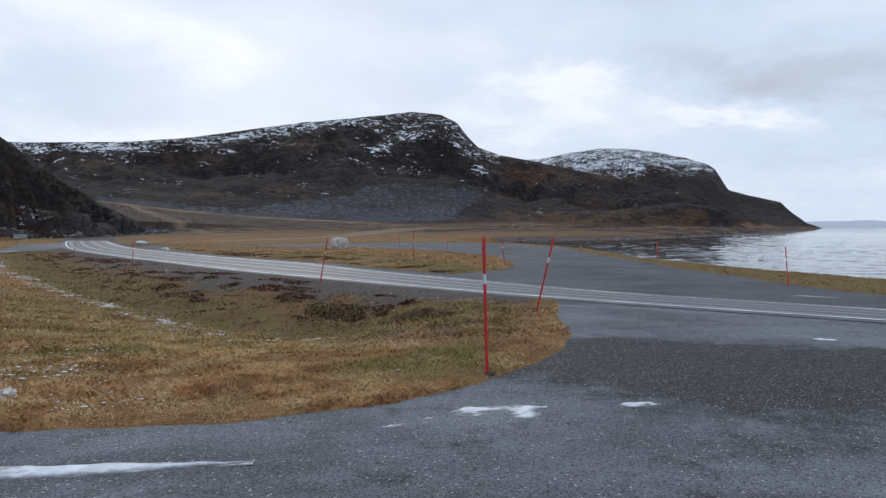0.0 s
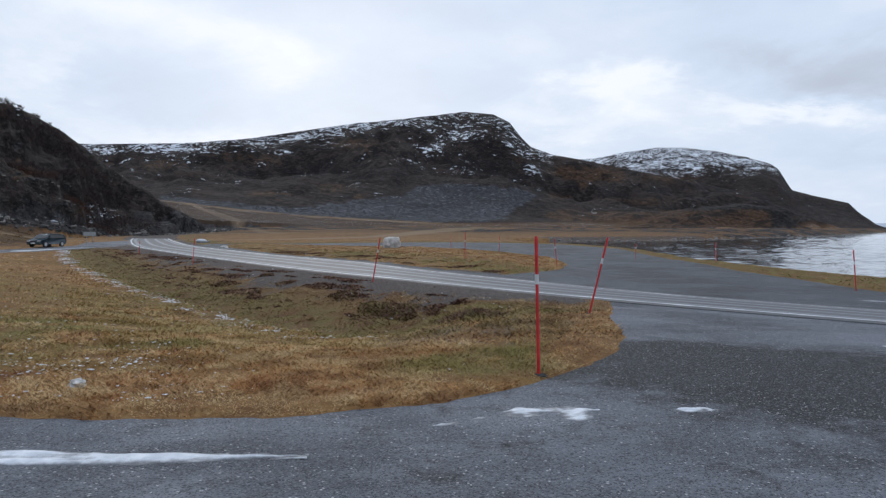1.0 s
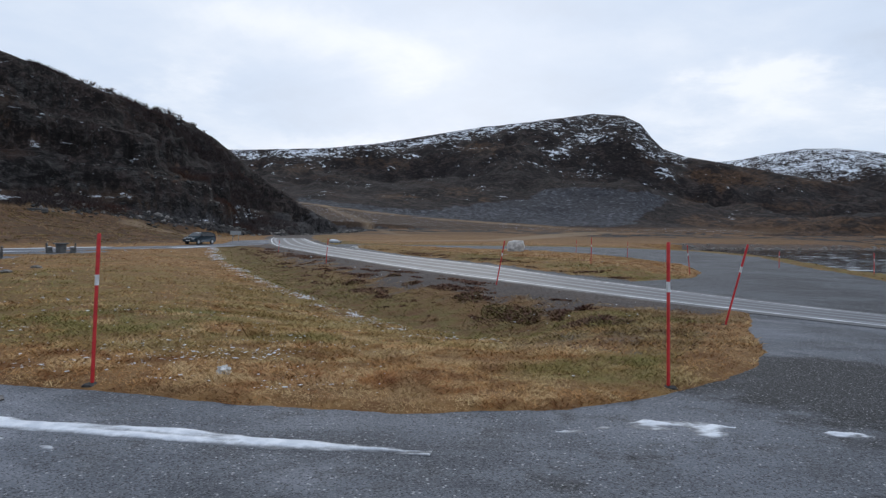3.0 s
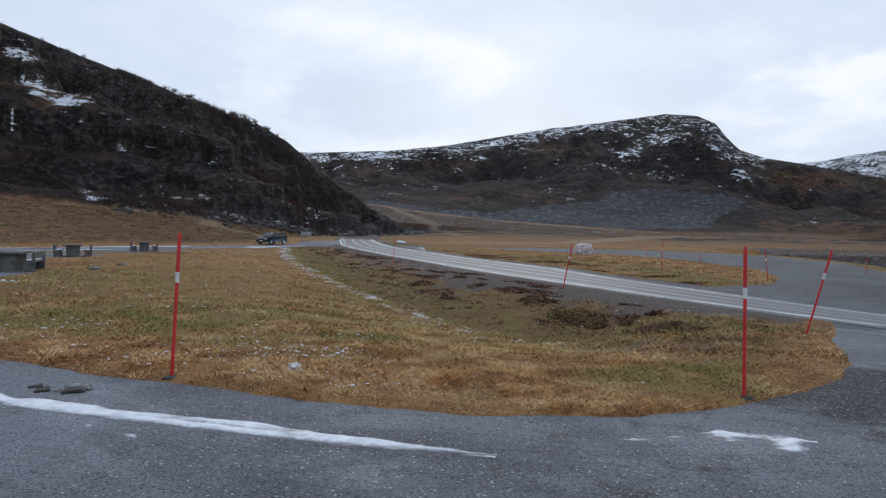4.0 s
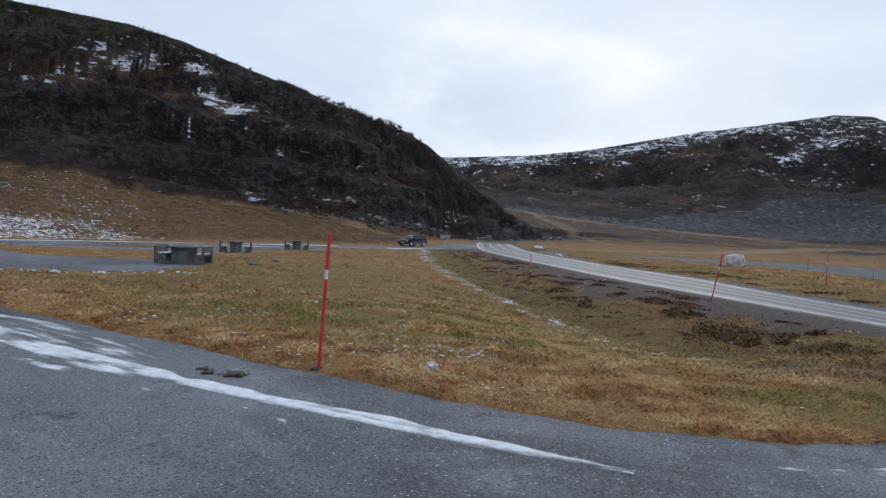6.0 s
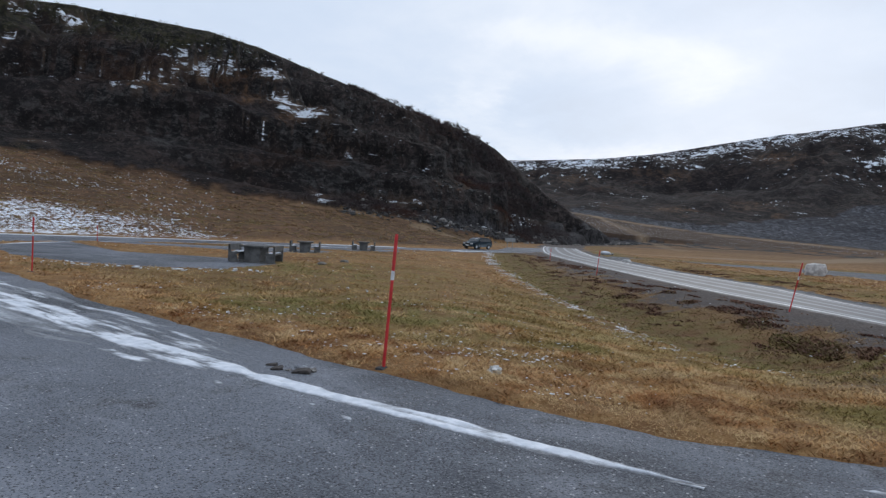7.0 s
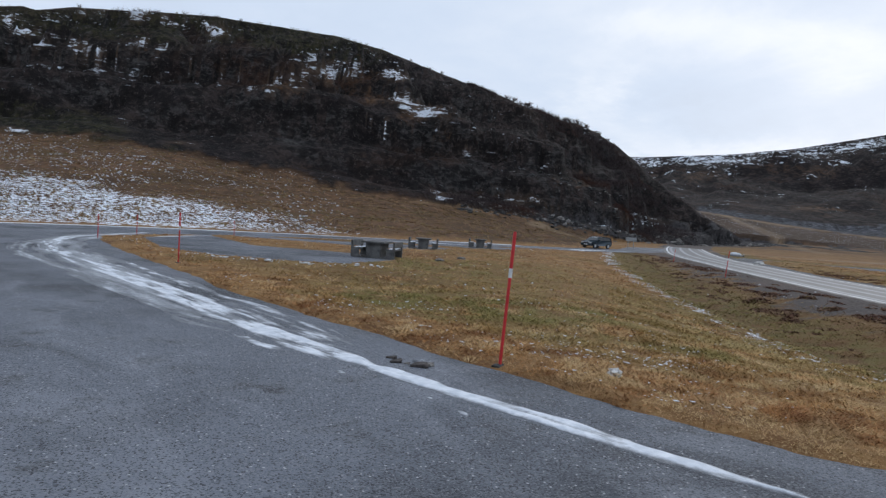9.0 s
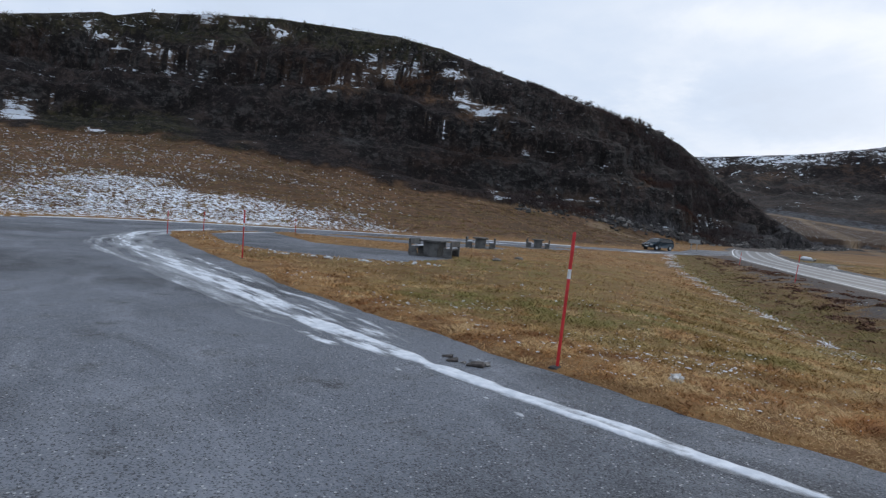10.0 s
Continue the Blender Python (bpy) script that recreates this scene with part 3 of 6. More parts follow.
def build_ground(nt):
    p = place(nt)
    at = {k: node(nt, "ShaderNodeAttribute", attribute_name=k).outputs["Fac"] for k in ("rock", "gravel", "snow", "scree", "green", "track", "moor", "hill", "rust", "dark", "cliff", "olive")}
    n_big, n_mid, n_fine = noise_n(nt, p, 0.16, 6), noise_n(nt, p, 1.7, 6, 0.6), noise_n(nt, p, 16.0, 5, 0.65)
    n_huge, n_clump, n_bush = noise_n(nt, p, 0.022, 7, 0.6), noise_n(nt, p, 0.13, 7, 0.68), noise_n(nt, p, 0.75, 6, 0.7, 0.4)
    straw = mix_c(nt, ramp_n(nt, n_mid, 0.38, 0.62), (0.165, 0.085, 0.036), (0.27, 0.152, 0.062))
    straw = mix_c(nt, ramp_n(nt, n_big, 0.48, 0.66), straw, (0.135, 0.066, 0.029))
    straw = mix_c(nt, math_n(nt, "MULTIPLY", ramp_n(nt, n_fine, 0.45, 0.75), 0.6), straw, (0.33, 0.22, 0.105))
    mossy = mix_c(nt, ramp_n(nt, n_mid, 0.35, 0.65), (0.06, 0.06, 0.02), (0.14, 0.125, 0.04))
    grass = mix_c(nt, math_n(nt, "MULTIPLY", at["green"], ramp_n(nt, n_mid, 0.35, 0.65)), straw, mossy)
    stones = mix_c(nt, ramp_n(nt, n_fine, 0.35, 0.7), (0.052, 0.045, 0.043), (0.178, 0.160, 0.152))
    col = mix_c(nt, ramp_n(nt, math_n(nt, "ADD", at["gravel"], math_n(nt, "MULTIPLY", math_n(nt, "SUBTRACT", n_mid, 0.5), 1.3)), 0.3, 0.7), grass, stones)
    heath = mix_c(nt, ramp_n(nt, n_clump, 0.42, 0.60), (0.0135, 0.0110, 0.0100), (0.046, 0.034, 0.030))
    heath = mix_c(nt, ramp_n(nt, n_huge, 0.50, 0.68), heath, (0.042, 0.023, 0.015))
    heath = mix_c(nt, math_n(nt, "MULTIPLY", ramp_n(nt, n_bush, 0.50, 0.70), math_n(nt, "ADD", math_n(nt, "MULTIPLY", at["hill"], 0.56), 0.22)), heath, (0.078, 0.058, 0.052))
    flat_q = node(nt, "ShaderNodeMapping", {"Vector": p, "Rotation": (0, 0, radians(20)), "Scale": (1, 1, 1.8)}).outputs[0]
    flat_heath = node(nt, "ShaderNodeMapping", {"Vector": p, "Scale": (1, 1, 1.6)}).outputs[0]
    n_gully = noise_n(nt, p, 0.05, 8, 0.72, 0.8)
    heath = mix_c(nt, math_n(nt, "MULTIPLY", ramp_n(nt, n_gully, 0.52, 0.64), 0.75), heath, (0.009, 0.0075, 0.008))
    crag = mix_c(nt, ramp_n(nt, noise_n(nt, node(nt, "ShaderNodeMapping", {"Vector": p, "Scale": (1, 1, 2.2)}).outputs[0], 0.4, 8, 0.7, 0.6), 0.42, 0.62), (0.013, 0.012, 0.0118), (0.080, 0.075, 0.071))
    steep = node(nt, "ShaderNodeSeparateXYZ", {0: node(nt, "ShaderNodeNewGeometry").outputs["Normal"]}).outputs[2]
    bed = noise_n(nt, node(nt, "ShaderNodeMapping", {"Vector": p, "Rotation": (radians(4), radians(-3), 0), "Scale": (0.25, 0.25, 1.1)}).outputs[0], 1.0, 7, 0.7, 0.6)
    crag = mix_c(nt, math_n(nt, "MULTIPLY", ramp_n(nt, bed, 0.50, 0.40), 0.7), crag, (0.008, 0.0078, 0.0085))
    crag = mix_c(nt, math_n(nt, "MULTIPLY", ramp_n(nt, bed, 0.58, 0.70), 0.4), crag, (0.075, 0.072, 0.072))
    heath = mix_c(nt, soft_mask(nt, at["rust"], n_bush, n_clump), heath, mix_c(nt, ramp_n(nt, n_bush, 0.36, 0.66), (0.048, 0.027, 0.016), (0.120, 0.066, 0.034)))
    heath = mix_c(nt, soft_mask(nt, at["olive"], n_bush, n_clump), heath, mix_c(nt, ramp_n(nt, n_bush, 0.36, 0.66), (0.014, 0.014, 0.007), (0.046, 0.042, 0.020)))
    heath = mix_c(nt, math_n(nt, "MULTIPLY", soft_mask(nt, at["cliff"], bed, n_clump), 0.85), heath, crag)
    heath = mix_c(nt, math_n(nt, "MULTIPLY", soft_mask(nt, at["dark"], n_bush, n_clump), 0.8), heath, mix_c(nt, n_bush, (0.007, 0.0062, 0.0066), (0.028, 0.021, 0.021)))
    heath = mix_c(nt, math_n(nt, "MULTIPLY", ramp_n(nt, steep, 0.74, 0.50), ramp_n(nt, n_clump, 0.42, 0.56)), heath, crag)
    tuft = mix_c(nt, ramp_n(nt, noise_n(nt, p, 0.9, 6, 0.7), 0.40, 0.62), (0.036, 0.021, 0.015), (0.150, 0.082, 0.047))
    tuft = mix_c(nt, ramp_n(nt, n_clump, 0.5, 0.66), tuft, (0.062, 0.042, 0.020))
    tuft = mix_c(nt, math_n(nt, "MULTIPLY", ramp_n(nt, n_big, 0.52, 0.66), 0.6), tuft, (0.135, 0.084, 0.052))
    strand = noise_n(nt, node(nt, "ShaderNodeMapping", {"Vector": p, "Rotation": (0, 0, radians(12)), "Scale": (0.0035, 0.012, 0.15)}).outputs[0], 1.0, 6, 0.65, 0.5)
    tuft = mix_c(nt, math_n(nt, "MULTIPLY", ramp_n(nt, strand, 0.50, 0.40), 0.7), tuft, (0.034, 0.021, 0.014))
    tuft = mix_c(nt, math_n(nt, "MULTIPLY", ramp_n(nt, strand, 0.55, 0.66), 0.7), tuft, (0.26, 0.175, 0.10))
    col = mix_c(nt, math_n(nt, "MULTIPLY", at["moor"], 0.85), col, tuft)
    low = math_n(nt, "MULTIPLY", ramp_n(nt, math_n(nt, "ADD", at["dark"], math_n(nt, "MULTIPLY", math_n(nt, "SUBTRACT", strand, 0.5), 3.0)), 0.25, 0.7), 0.85)
    col = mix_c(nt, low, col, mix_c(nt, n_bush, (0.018, 0.012, 0.009), (0.060, 0.036, 0.022)))
    grit = noise_n(nt, flat_heath, 0.30, 6, 0.75)
    heath = mix_c(nt, math_n(nt, "MULTIPLY", ramp_n(nt, grit, 0.52, 0.66), 0.5), heath, (0.066, 0.049, 0.045))
    heath = mix_c(nt, math_n(nt, "MULTIPLY", ramp_n(nt, grit, 0.51, 0.40), 0.6), heath, (0.008, 0.0068, 0.007))
    woods = noise_n(nt, node(nt, "ShaderNodeMapping", {"Vector": p, "Scale": (1, 1, 1.5)}).outputs[0], 0.075, 7, 0.74, 0.5)
    far_off = math_n(nt, "SUBTRACT", 1.0, at["hill"])
    heath = mix_c(nt, math_n(nt, "MULTIPLY", math_n(nt, "MULTIPLY", ramp_n(nt, woods, 0.49, 0.57), far_off), 0.8), heath, (0.0115, 0.0092, 0.0095))
    heath = mix_c(nt, math_n(nt, "MULTIPLY", math_n(nt, "MULTIPLY", ramp_n(nt, woods, 0.42, 0.34), far_off), 0.6), heath, (0.062, 0.047, 0.042))
    shrub = noise_n(nt, p, 0.28, 7, 0.75, 0.4)
    heath = mix_c(nt, math_n(nt, "MULTIPLY", math_n(nt, "MULTIPLY", ramp_n(nt, shrub, 0.50, 0.58), at["hill"]), 0.75), heath, (0.0085, 0.0072, 0.0068))
    fleck = noise_n(nt, p, 1.0, 6, 0.8, 0.3)
    heath = mix_c(nt, math_n(nt, "MULTIPLY", math_n(nt, "MULTIPLY", ramp_n(nt, fleck, 0.55, 0.64), at["hill"]), 0.5), heath, (0.125, 0.104, 0.096))
    heath = mix_c(nt, math_n(nt, "MULTIPLY", math_n(nt, "MULTIPLY", ramp_n(nt, fleck, 0.46, 0.38), at["hill"]), 0.7), heath, (0.007, 0.006, 0.0058))
    twig = noise_n(nt, flat_q, 0.34, 6, 0.8, 0.2)
    heath = mix_c(nt, math_n(nt, "MULTIPLY", math_n(nt, "MULTIPLY", ramp_n(nt, twig, 0.55, 0.63), far_off), 0.40), heath, (0.100, 0.084, 0.084))
    heath = mix_c(nt, math_n(nt, "MULTIPLY", math_n(nt, "MULTIPLY", ramp_n(nt, twig, 0.46, 0.38), far_off), 0.7), heath, (0.008, 0.007, 0.0075))
    thaw = mix_c(nt, n_bush, (0.045, 0.027, 0.017), (0.13, 0.09, 0.062))
    heath = mix_c(nt, math_n(nt, "MULTIPLY", math_n(nt, "MULTIPLY", ramp_n(nt, at["snow"], 0.5, 0.85), at["hill"]), 0.8), heath, thaw)
    col = mix_c(nt, at["rock"], col, heath)
    rub = noise_n(nt, p, 0.45, 9, 0.85)
    rubble = mix_c(nt, ramp_n(nt, rub, 0.40, 0.62), (0.017, 0.0175, 0.021), (0.090, 0.094, 0.111))
    rubble = mix_c(nt, math_n(nt, "MULTIPLY", ramp_n(nt, n_huge, 0.48, 0.62), 0.5), rubble, (0.025, 0.025, 0.030))
    speck = node(nt, "ShaderNodeTexVoronoi", {"Vector": p, "Scale": 0.55}).outputs
    block_ = node(nt, "ShaderNodeSeparateColor", {0: speck[1]}).outputs
    rubble = mix_c(nt, math_n(nt, "MULTIPLY", ramp_n(nt, block_[0], 0.84, 0.97), 0.5), rubble, (0.17, 0.175, 0.195))
    rubble = mix_c(nt, math_n(nt, "MULTIPLY", ramp_n(nt, block_[1], 0.70, 0.90), 0.6), rubble, (0.016, 0.016, 0.019))
    rubble = mix_c(nt, math_n(nt, "MULTIPLY", at["hill"], 0.75), rubble, mix_c(nt, ramp_n(nt, rub, 0.40, 0.62), (0.013, 0.0115, 0.011), (0.072, 0.064, 0.060)))
    col = mix_c(nt, ramp_n(nt, math_n(nt, "ADD", at["scree"], math_n(nt, "MULTIPLY", math_n(nt, "SUBTRACT", n_clump, 0.5), 1.8)), 0.35, 0.65), col, rubble)
    col = mix_c(nt, math_n(nt, "MULTIPLY", at["track"], 0.8), col, (0.23, 0.165, 0.105))
    flat_p = node(nt, "ShaderNodeMapping", {"Vector": p, "Scale": (1, 1, 3.6)}).outputs[0]
    coarse = math_n(nt, "ADD", math_n(nt, "MULTIPLY", noise_n(nt, flat_p, 0.022, 4, 0.6, 0.3), 0.24), math_n(nt, "MULTIPLY", noise_n(nt, flat_p, 0.10, 5, 0.65, 0.2), 0.30))
    far_grain = math_n(nt, "ADD", coarse, math_n(nt, "MULTIPLY", noise_n(nt, flat_q, 0.24, 6, 0.78, 0.2), 0.46))
    ledge_p = node(nt, "ShaderNodeMapping", {"Vector": p, "Scale": (0.22, 0.22, 0.95)}).outputs[0]
    ledge_grain = math_n(nt, "ADD", math_n(nt, "MULTIPLY", noise_n(nt, ledge_p, 0.16, 5, 0.6, 0.3), 0.30), math_n(nt, "MULTIPLY", noise_n(nt, ledge_p, 1.5, 7, 0.78, 0.3), 0.70))
    far_grain = node(nt, "ShaderNodeMix", {0: at["hill"], 2: far_grain, 3: ledge_grain}, data_type="FLOAT").outputs[0]
    near_grain = math_n(nt, "ADD", math_n(nt, "MULTIPLY", noise_n(nt, p, 2.6, 5, 0.68, 0.1), 0.85), math_n(nt, "MULTIPLY", noise_n(nt, p, 0.35, 4), 0.15))
    grain = node(nt, "ShaderNodeMix", {0: at["rock"], 2: near_grain, 3: far_grain}, data_type="FLOAT").outputs[0]
    white = ramp_n(nt, math_n(nt, "ADD", math_n(nt, "MULTIPLY", at["snow"], 0.36), grain), 0.775, 0.81)
    lies = math_n(nt, "MAXIMUM", ramp_n(nt, steep, 0.36, 0.58), math_n(nt, "SUBTRACT", 1.0, at["hill"]))
    col = mix_c(nt, math_n(nt, "MULTIPLY", white, lies), col, (0.72, 0.76, 0.82))
    h = math_n(nt, "ADD", math_n(nt, "MULTIPLY", n_mid, 0.6), math_n(nt, "MULTIPLY", n_fine, 0.4))
    rough_h = node(nt, "ShaderNodeMix", {0: at["rock"], 2: math_n(nt, "MULTIPLY", h, 0.08), 3: math_n(nt, "MULTIPLY", math_n(nt, "ADD", n_bush, n_clump), 1.1)}, data_type="FLOAT").outputs[0]
    return principled(nt, col, 0.95, 0, bump(nt, rough_h, 0.8, 1.0), Specular_IOR_Level=0.15)


GROUND = material("ground_cover", build_ground)


def build_asphalt(nt, tone=1.0):
    p = place(nt)
    chip = node(nt, "ShaderNodeTexVoronoi", {"Vector": p, "Scale": 85.0}).outputs
    big = node(nt, "ShaderNodeTexVoronoi", {"Vector": p, "Scale": 38.0}).outputs
    stain, wear = noise_n(nt, p, 0.22, 6, 0.6, 0.5), noise_n(nt, p, 1.6, 7, 0.68)
    col = mix_c(nt, ramp_n(nt, stain, 0.36, 0.62), (0.045 * tone, 0.049 * tone, 0.058 * tone), (0.122 * tone, 0.133 * tone, 0.156 * tone))
    col = mix_c(nt, math_n(nt, "MULTIPLY", ramp_n(nt, wear, 0.46, 0.72), 0.55), col, (0.17 * tone, 0.178 * tone, 0.196 * tone))
    smudge = noise_n(nt, node(nt, "ShaderNodeMapping", {"Vector": p, "Scale": (0.45, 1, 1)}).outputs[0], 0.8, 6, 0.62, 0.8)
    col = mix_c(nt, math_n(nt, "MULTIPLY", ramp_n(nt, smudge, 0.50, 0.70), 0.5), col, (0.21 * tone, 0.222 * tone, 0.25 * tone))
    col = mix_c(nt, math_n(nt, "MULTIPLY", ramp_n(nt, smudge, 0.46, 0.30), 0.55), col, (0.045 * tone, 0.047 * tone, 0.053 * tone))
    damp = node(nt, "ShaderNodeAttribute", attribute_name="damp").outputs["Fac"]
    col = mix_c(nt, math_n(nt, "MULTIPLY", ramp_n(nt, math_n(nt, "ADD", damp, math_n(nt, "MULTIPLY", math_n(nt, "SUBTRACT", wear, 0.5), 2.6)), 0.10, 0.70), 0.92), col, (0.013, 0.013, 0.014))
    tint = node(nt, "ShaderNodeSeparateColor", {0: chip[1]}).outputs[0]
    col = mix_c(nt, math_n(nt, "MULTIPLY", ramp_n(nt, tint, 0.40, 0.0), 0.75), col, (0.012, 0.012, 0.013))
    col = mix_c(nt, math_n(nt, "MULTIPLY", ramp_n(nt, tint, 0.72, 1.0), 0.55), col, (0.24, 0.245, 0.26))
    pale = node(nt, "ShaderNodeSeparateColor", {0: big[1]}).outputs[1]
    spot = math_n(nt, "MULTIPLY", ramp_n(nt, pale, 0.90, 0.96), ramp_n(nt, big[0], 0.45, 0.2))
    col = mix_c(nt, math_n(nt, "MULTIPLY", spot, 0.85), col, (0.48, 0.48, 0.49))
    h = math_n(nt, "ADD", math_n(nt, "MULTIPLY", chip[0], -1.0), math_n(nt, "MULTIPLY", noise_n(nt, p, 120, 3), 0.5))
    return principled(nt, col, 0.8, 0, bump(nt, h, 0.7, 0.008), Specular_IOR_Level=0.3)


ASPHALT_MAT = material("old_chip_asphalt", lambda nt: build_asphalt(nt, 1.32))
PAD_MAT = material("frosty_gravel_asphalt", lambda nt: build_asphalt(nt, 1.25))
LAYBY_MAT = material("worn_layby_asphalt", lambda nt: build_asphalt(nt, 0.64))


def build_road(nt):
    p = place(nt)
    across = node(nt, "ShaderNodeAttribute", attribute_name="across").outputs["Fac"]
    n, fine = noise_n(nt, p, 0.5, 6, 0.6), noise_n(nt, p, 40, 5, 0.7)
    col = mix_c(nt, ramp_n(nt, n, 0.35, 0.65), (0.042, 0.045, 0.053), (0.068, 0.072, 0.083))
    lane = math_n(nt, "ABSOLUTE", math_n(nt, "SUBTRACT", math_n(nt, "ABSOLUTE", across), 1.45))
    tracks = math_n(nt, "ABSOLUTE", math_n(nt, "SUBTRACT", lane, 0.72))
    col = mix_c(nt, math_n(nt, "MULTIPLY", ramp_n(nt, math_n(nt, "ADD", tracks, math_n(nt, "MULTIPLY", math_n(nt, "SUBTRACT", n, 0.5), 0.5)), 0.30, 0.06), 0.9), col, (0.195, 0.206, 0.232))
    col = mix_c(nt, math_n(nt, "MULTIPLY", ramp_n(nt, math_n(nt, "ABSOLUTE", across), 2.75, 3.05), 0.8), col, (0.07, 0.072, 0.078))
    col = mix_c(nt, math_n(nt, "MULTIPLY", ramp_n(nt, fine, 0.5, 0.7), 0.16), col, (0.3, 0.3, 0.31))
    return principled(nt, col, 0.6, 0, bump(nt, fine, 0.4, 0.005), Specular_IOR_Level=0.45)


ROAD_MAT = material("salted_road_asphalt", build_road)


def build_snow(nt, thin=False):
    p = place(nt)
    n = noise_n(nt, p, 6, 6, 0.6)
    col = mix_c(nt, ramp_n(nt, n, 0.35, 0.65), (0.56, 0.60, 0.66), (0.76, 0.79, 0.84))
    if thin:
        cover = node(nt, "ShaderNodeAttribute", attribute_name="cover").outputs["Fac"]
        fac = ramp_n(nt, math_n(nt, "ADD", cover, math_n(nt, "MULTIPLY", math_n(nt, "SUBTRACT", noise_n(nt, p, 14, 6, 0.7), 0.5), 0.9)), 0.0, 0.85)
        col = mix_c(nt, fac, (0.12, 0.128, 0.142), col)
    return principled(nt, col, 0.6, 0, bump(nt, noise_n(nt, p, 35, 5, 0.65), 0.4, 0.02))


THIN_SNOW = material("thin_slushy_snow", lambda nt: build_snow(nt, True))
SNOW = material("old_grainy_snow", build_snow)


def build_water(nt):
    p = place(nt)
    return principled(nt, (0.007, 0.011, 0.015), 0.05, 0, bump(nt, noise_n(nt, p, 2.6, 4, 0.6), 0.4, 0.03), IOR=1.33)


WATER = material("sea_water", build_water)


def speckled(name, a, b, scale, rough=0.7, strength=0.3, metal=0.0, lo=0.35, hi=0.65):
    def build(nt):
        p = place(nt)
        n, f = noise_n(nt, p, scale, 6, 0.6), noise_n(nt, p, scale * 9, 4, 0.6)
        col = mix_c(nt, ramp_n(nt, math_n(nt, "ADD", math_n(nt, "MULTIPLY", n, 0.7), math_n(nt, "MULTIPLY", f, 0.3)), lo, hi), a, b)
        return principled(nt, col, rough, metal, bump(nt, f, strength, 0.01))
    return material(name, build)


RED = speckled("faded_red_plastic", (0.42, 0.012, 0.016), (0.60, 0.028, 0.030), 9, 0.45, 0.1)
BAND = speckled("grey_white_reflector", (0.50, 0.51, 0.52), (0.72, 0.73, 0.74), 12, 0.4, 0.1)
CONCRETE = speckled("weathered_concrete", (0.055, 0.055, 0.054), (0.135, 0.132, 0.128), 3.5, 0.9, 0.5)
STONE = speckled("pale_granite", (0.30, 0.29, 0.28), (0.62, 0.60, 0.57), 3.0, 0.9, 0.8)
PALE_STONE = speckled("white_quartz", (0.30, 0.30, 0.30), (0.78, 0.77, 0.75), 14.0, 0.8, 0.8)
DARK_STONE = speckled("dark_stone", (0.014, 0.0135, 0.014), (0.062, 0.060, 0.059), 4.0, 0.9, 0.8)
SLAB_STONE = speckled("rusty_grey_stone", (0.020, 0.017, 0.016), (0.105, 0.088, 0.080), 16.0, 0.85, 0.8)
EDGE_STONE = speckled("grey_broken_stone", (0.06, 0.055, 0.052), (0.30, 0.28, 0.26), 9.0, 0.9, 0.8)
PAINT = speckled("dark_green_car_paint", (0.020, 0.036, 0.048), (0.028, 0.048, 0.062), 1.0, 0.22, 0.02)
RUBBER = speckled("black_rubber", (0.012, 0.012, 0.012), (0.025, 0.025, 0.025), 8, 0.8, 0.2)
STEEL = speckled("wheel_alloy", (0.45, 0.45, 0.46), (0.6, 0.6, 0.61), 6, 0.35, 0.05, 0.8)
SIGN_BACK = speckled("grey_sign_metal", (0.22, 0.23, 0.23), (0.33, 0.34, 0.34), 4, 0.5, 0.1, 0.3)
TWIG = speckled("bare_birch_bark", (0.022, 0.015, 0.013), (0.06, 0.043, 0.036), 5, 0.9, 0.2)
RED_TWIG = speckled("red_brown_twigs", (0.06, 0.012, 0.010), (0.18, 0.038, 0.028), 6, 0.9, 0.1)
GLASS = material("tinted_car_glass", lambda nt: principled(nt, (0.01, 0.012, 0.013), 0.05, 0, None, IOR=1.5))
LAMP = material("clear_headlamp", lambda nt: principled(nt, (0.55, 0.56, 0.58), 0.1, 0.3))
TAIL = material("red_tail_lamp", lambda nt: principled(nt, (0.25, 0.01, 0.012), 0.15))


# the haze of the air is put into the land's pale blue colour
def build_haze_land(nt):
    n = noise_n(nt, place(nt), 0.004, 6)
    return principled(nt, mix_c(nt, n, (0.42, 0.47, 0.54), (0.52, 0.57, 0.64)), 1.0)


FAR_LAND = material("haze_painted_shore", build_haze_land)

LINE = speckled("worn_white_road_paint", (0.30, 0.31, 0.33), (0.74, 0.76, 0.79), 1.2, 0.6, 0.1)
# ---------------------------------------------------------------- ground sheet
fine_az = np.arange(-38, 92, 0.15)
rest_az = np.arange(92, 322, 3.0)
azs = np.radians(np.concatenate([fine_az, rest_az]))
steps = [1.2]
while steps[-1] < 4600:
    r0 = steps[-1]
    steps.append(r0 * (1.08 if r0 < 3.5 else 1.018 if r0 < 85 else 1.009 if r0 < 310 else 1.025 if r0 < 340 else 1.014 if r0 < 1400 else 1.025))
rad = np.array([0.02] + steps)
RR, AA = np.meshgrid(rad, azs, indexing="ij")
gx, gy = -RR * np.sin(AA), RR * np.cos(AA)
gz, m_rock, m_gravel, m_snow, m_scree, m_green, m_track, m_moor, m_hill, m_bank, m_rust, m_dark, m_cliff, m_olive = ground(gx, gy, True)
sheet = link_mesh("ground", np.stack([gx, gy, gz], -1).reshape(-1, 3), grid_faces(len(rad), len(azs), True)[:, ::-1], GROUND)
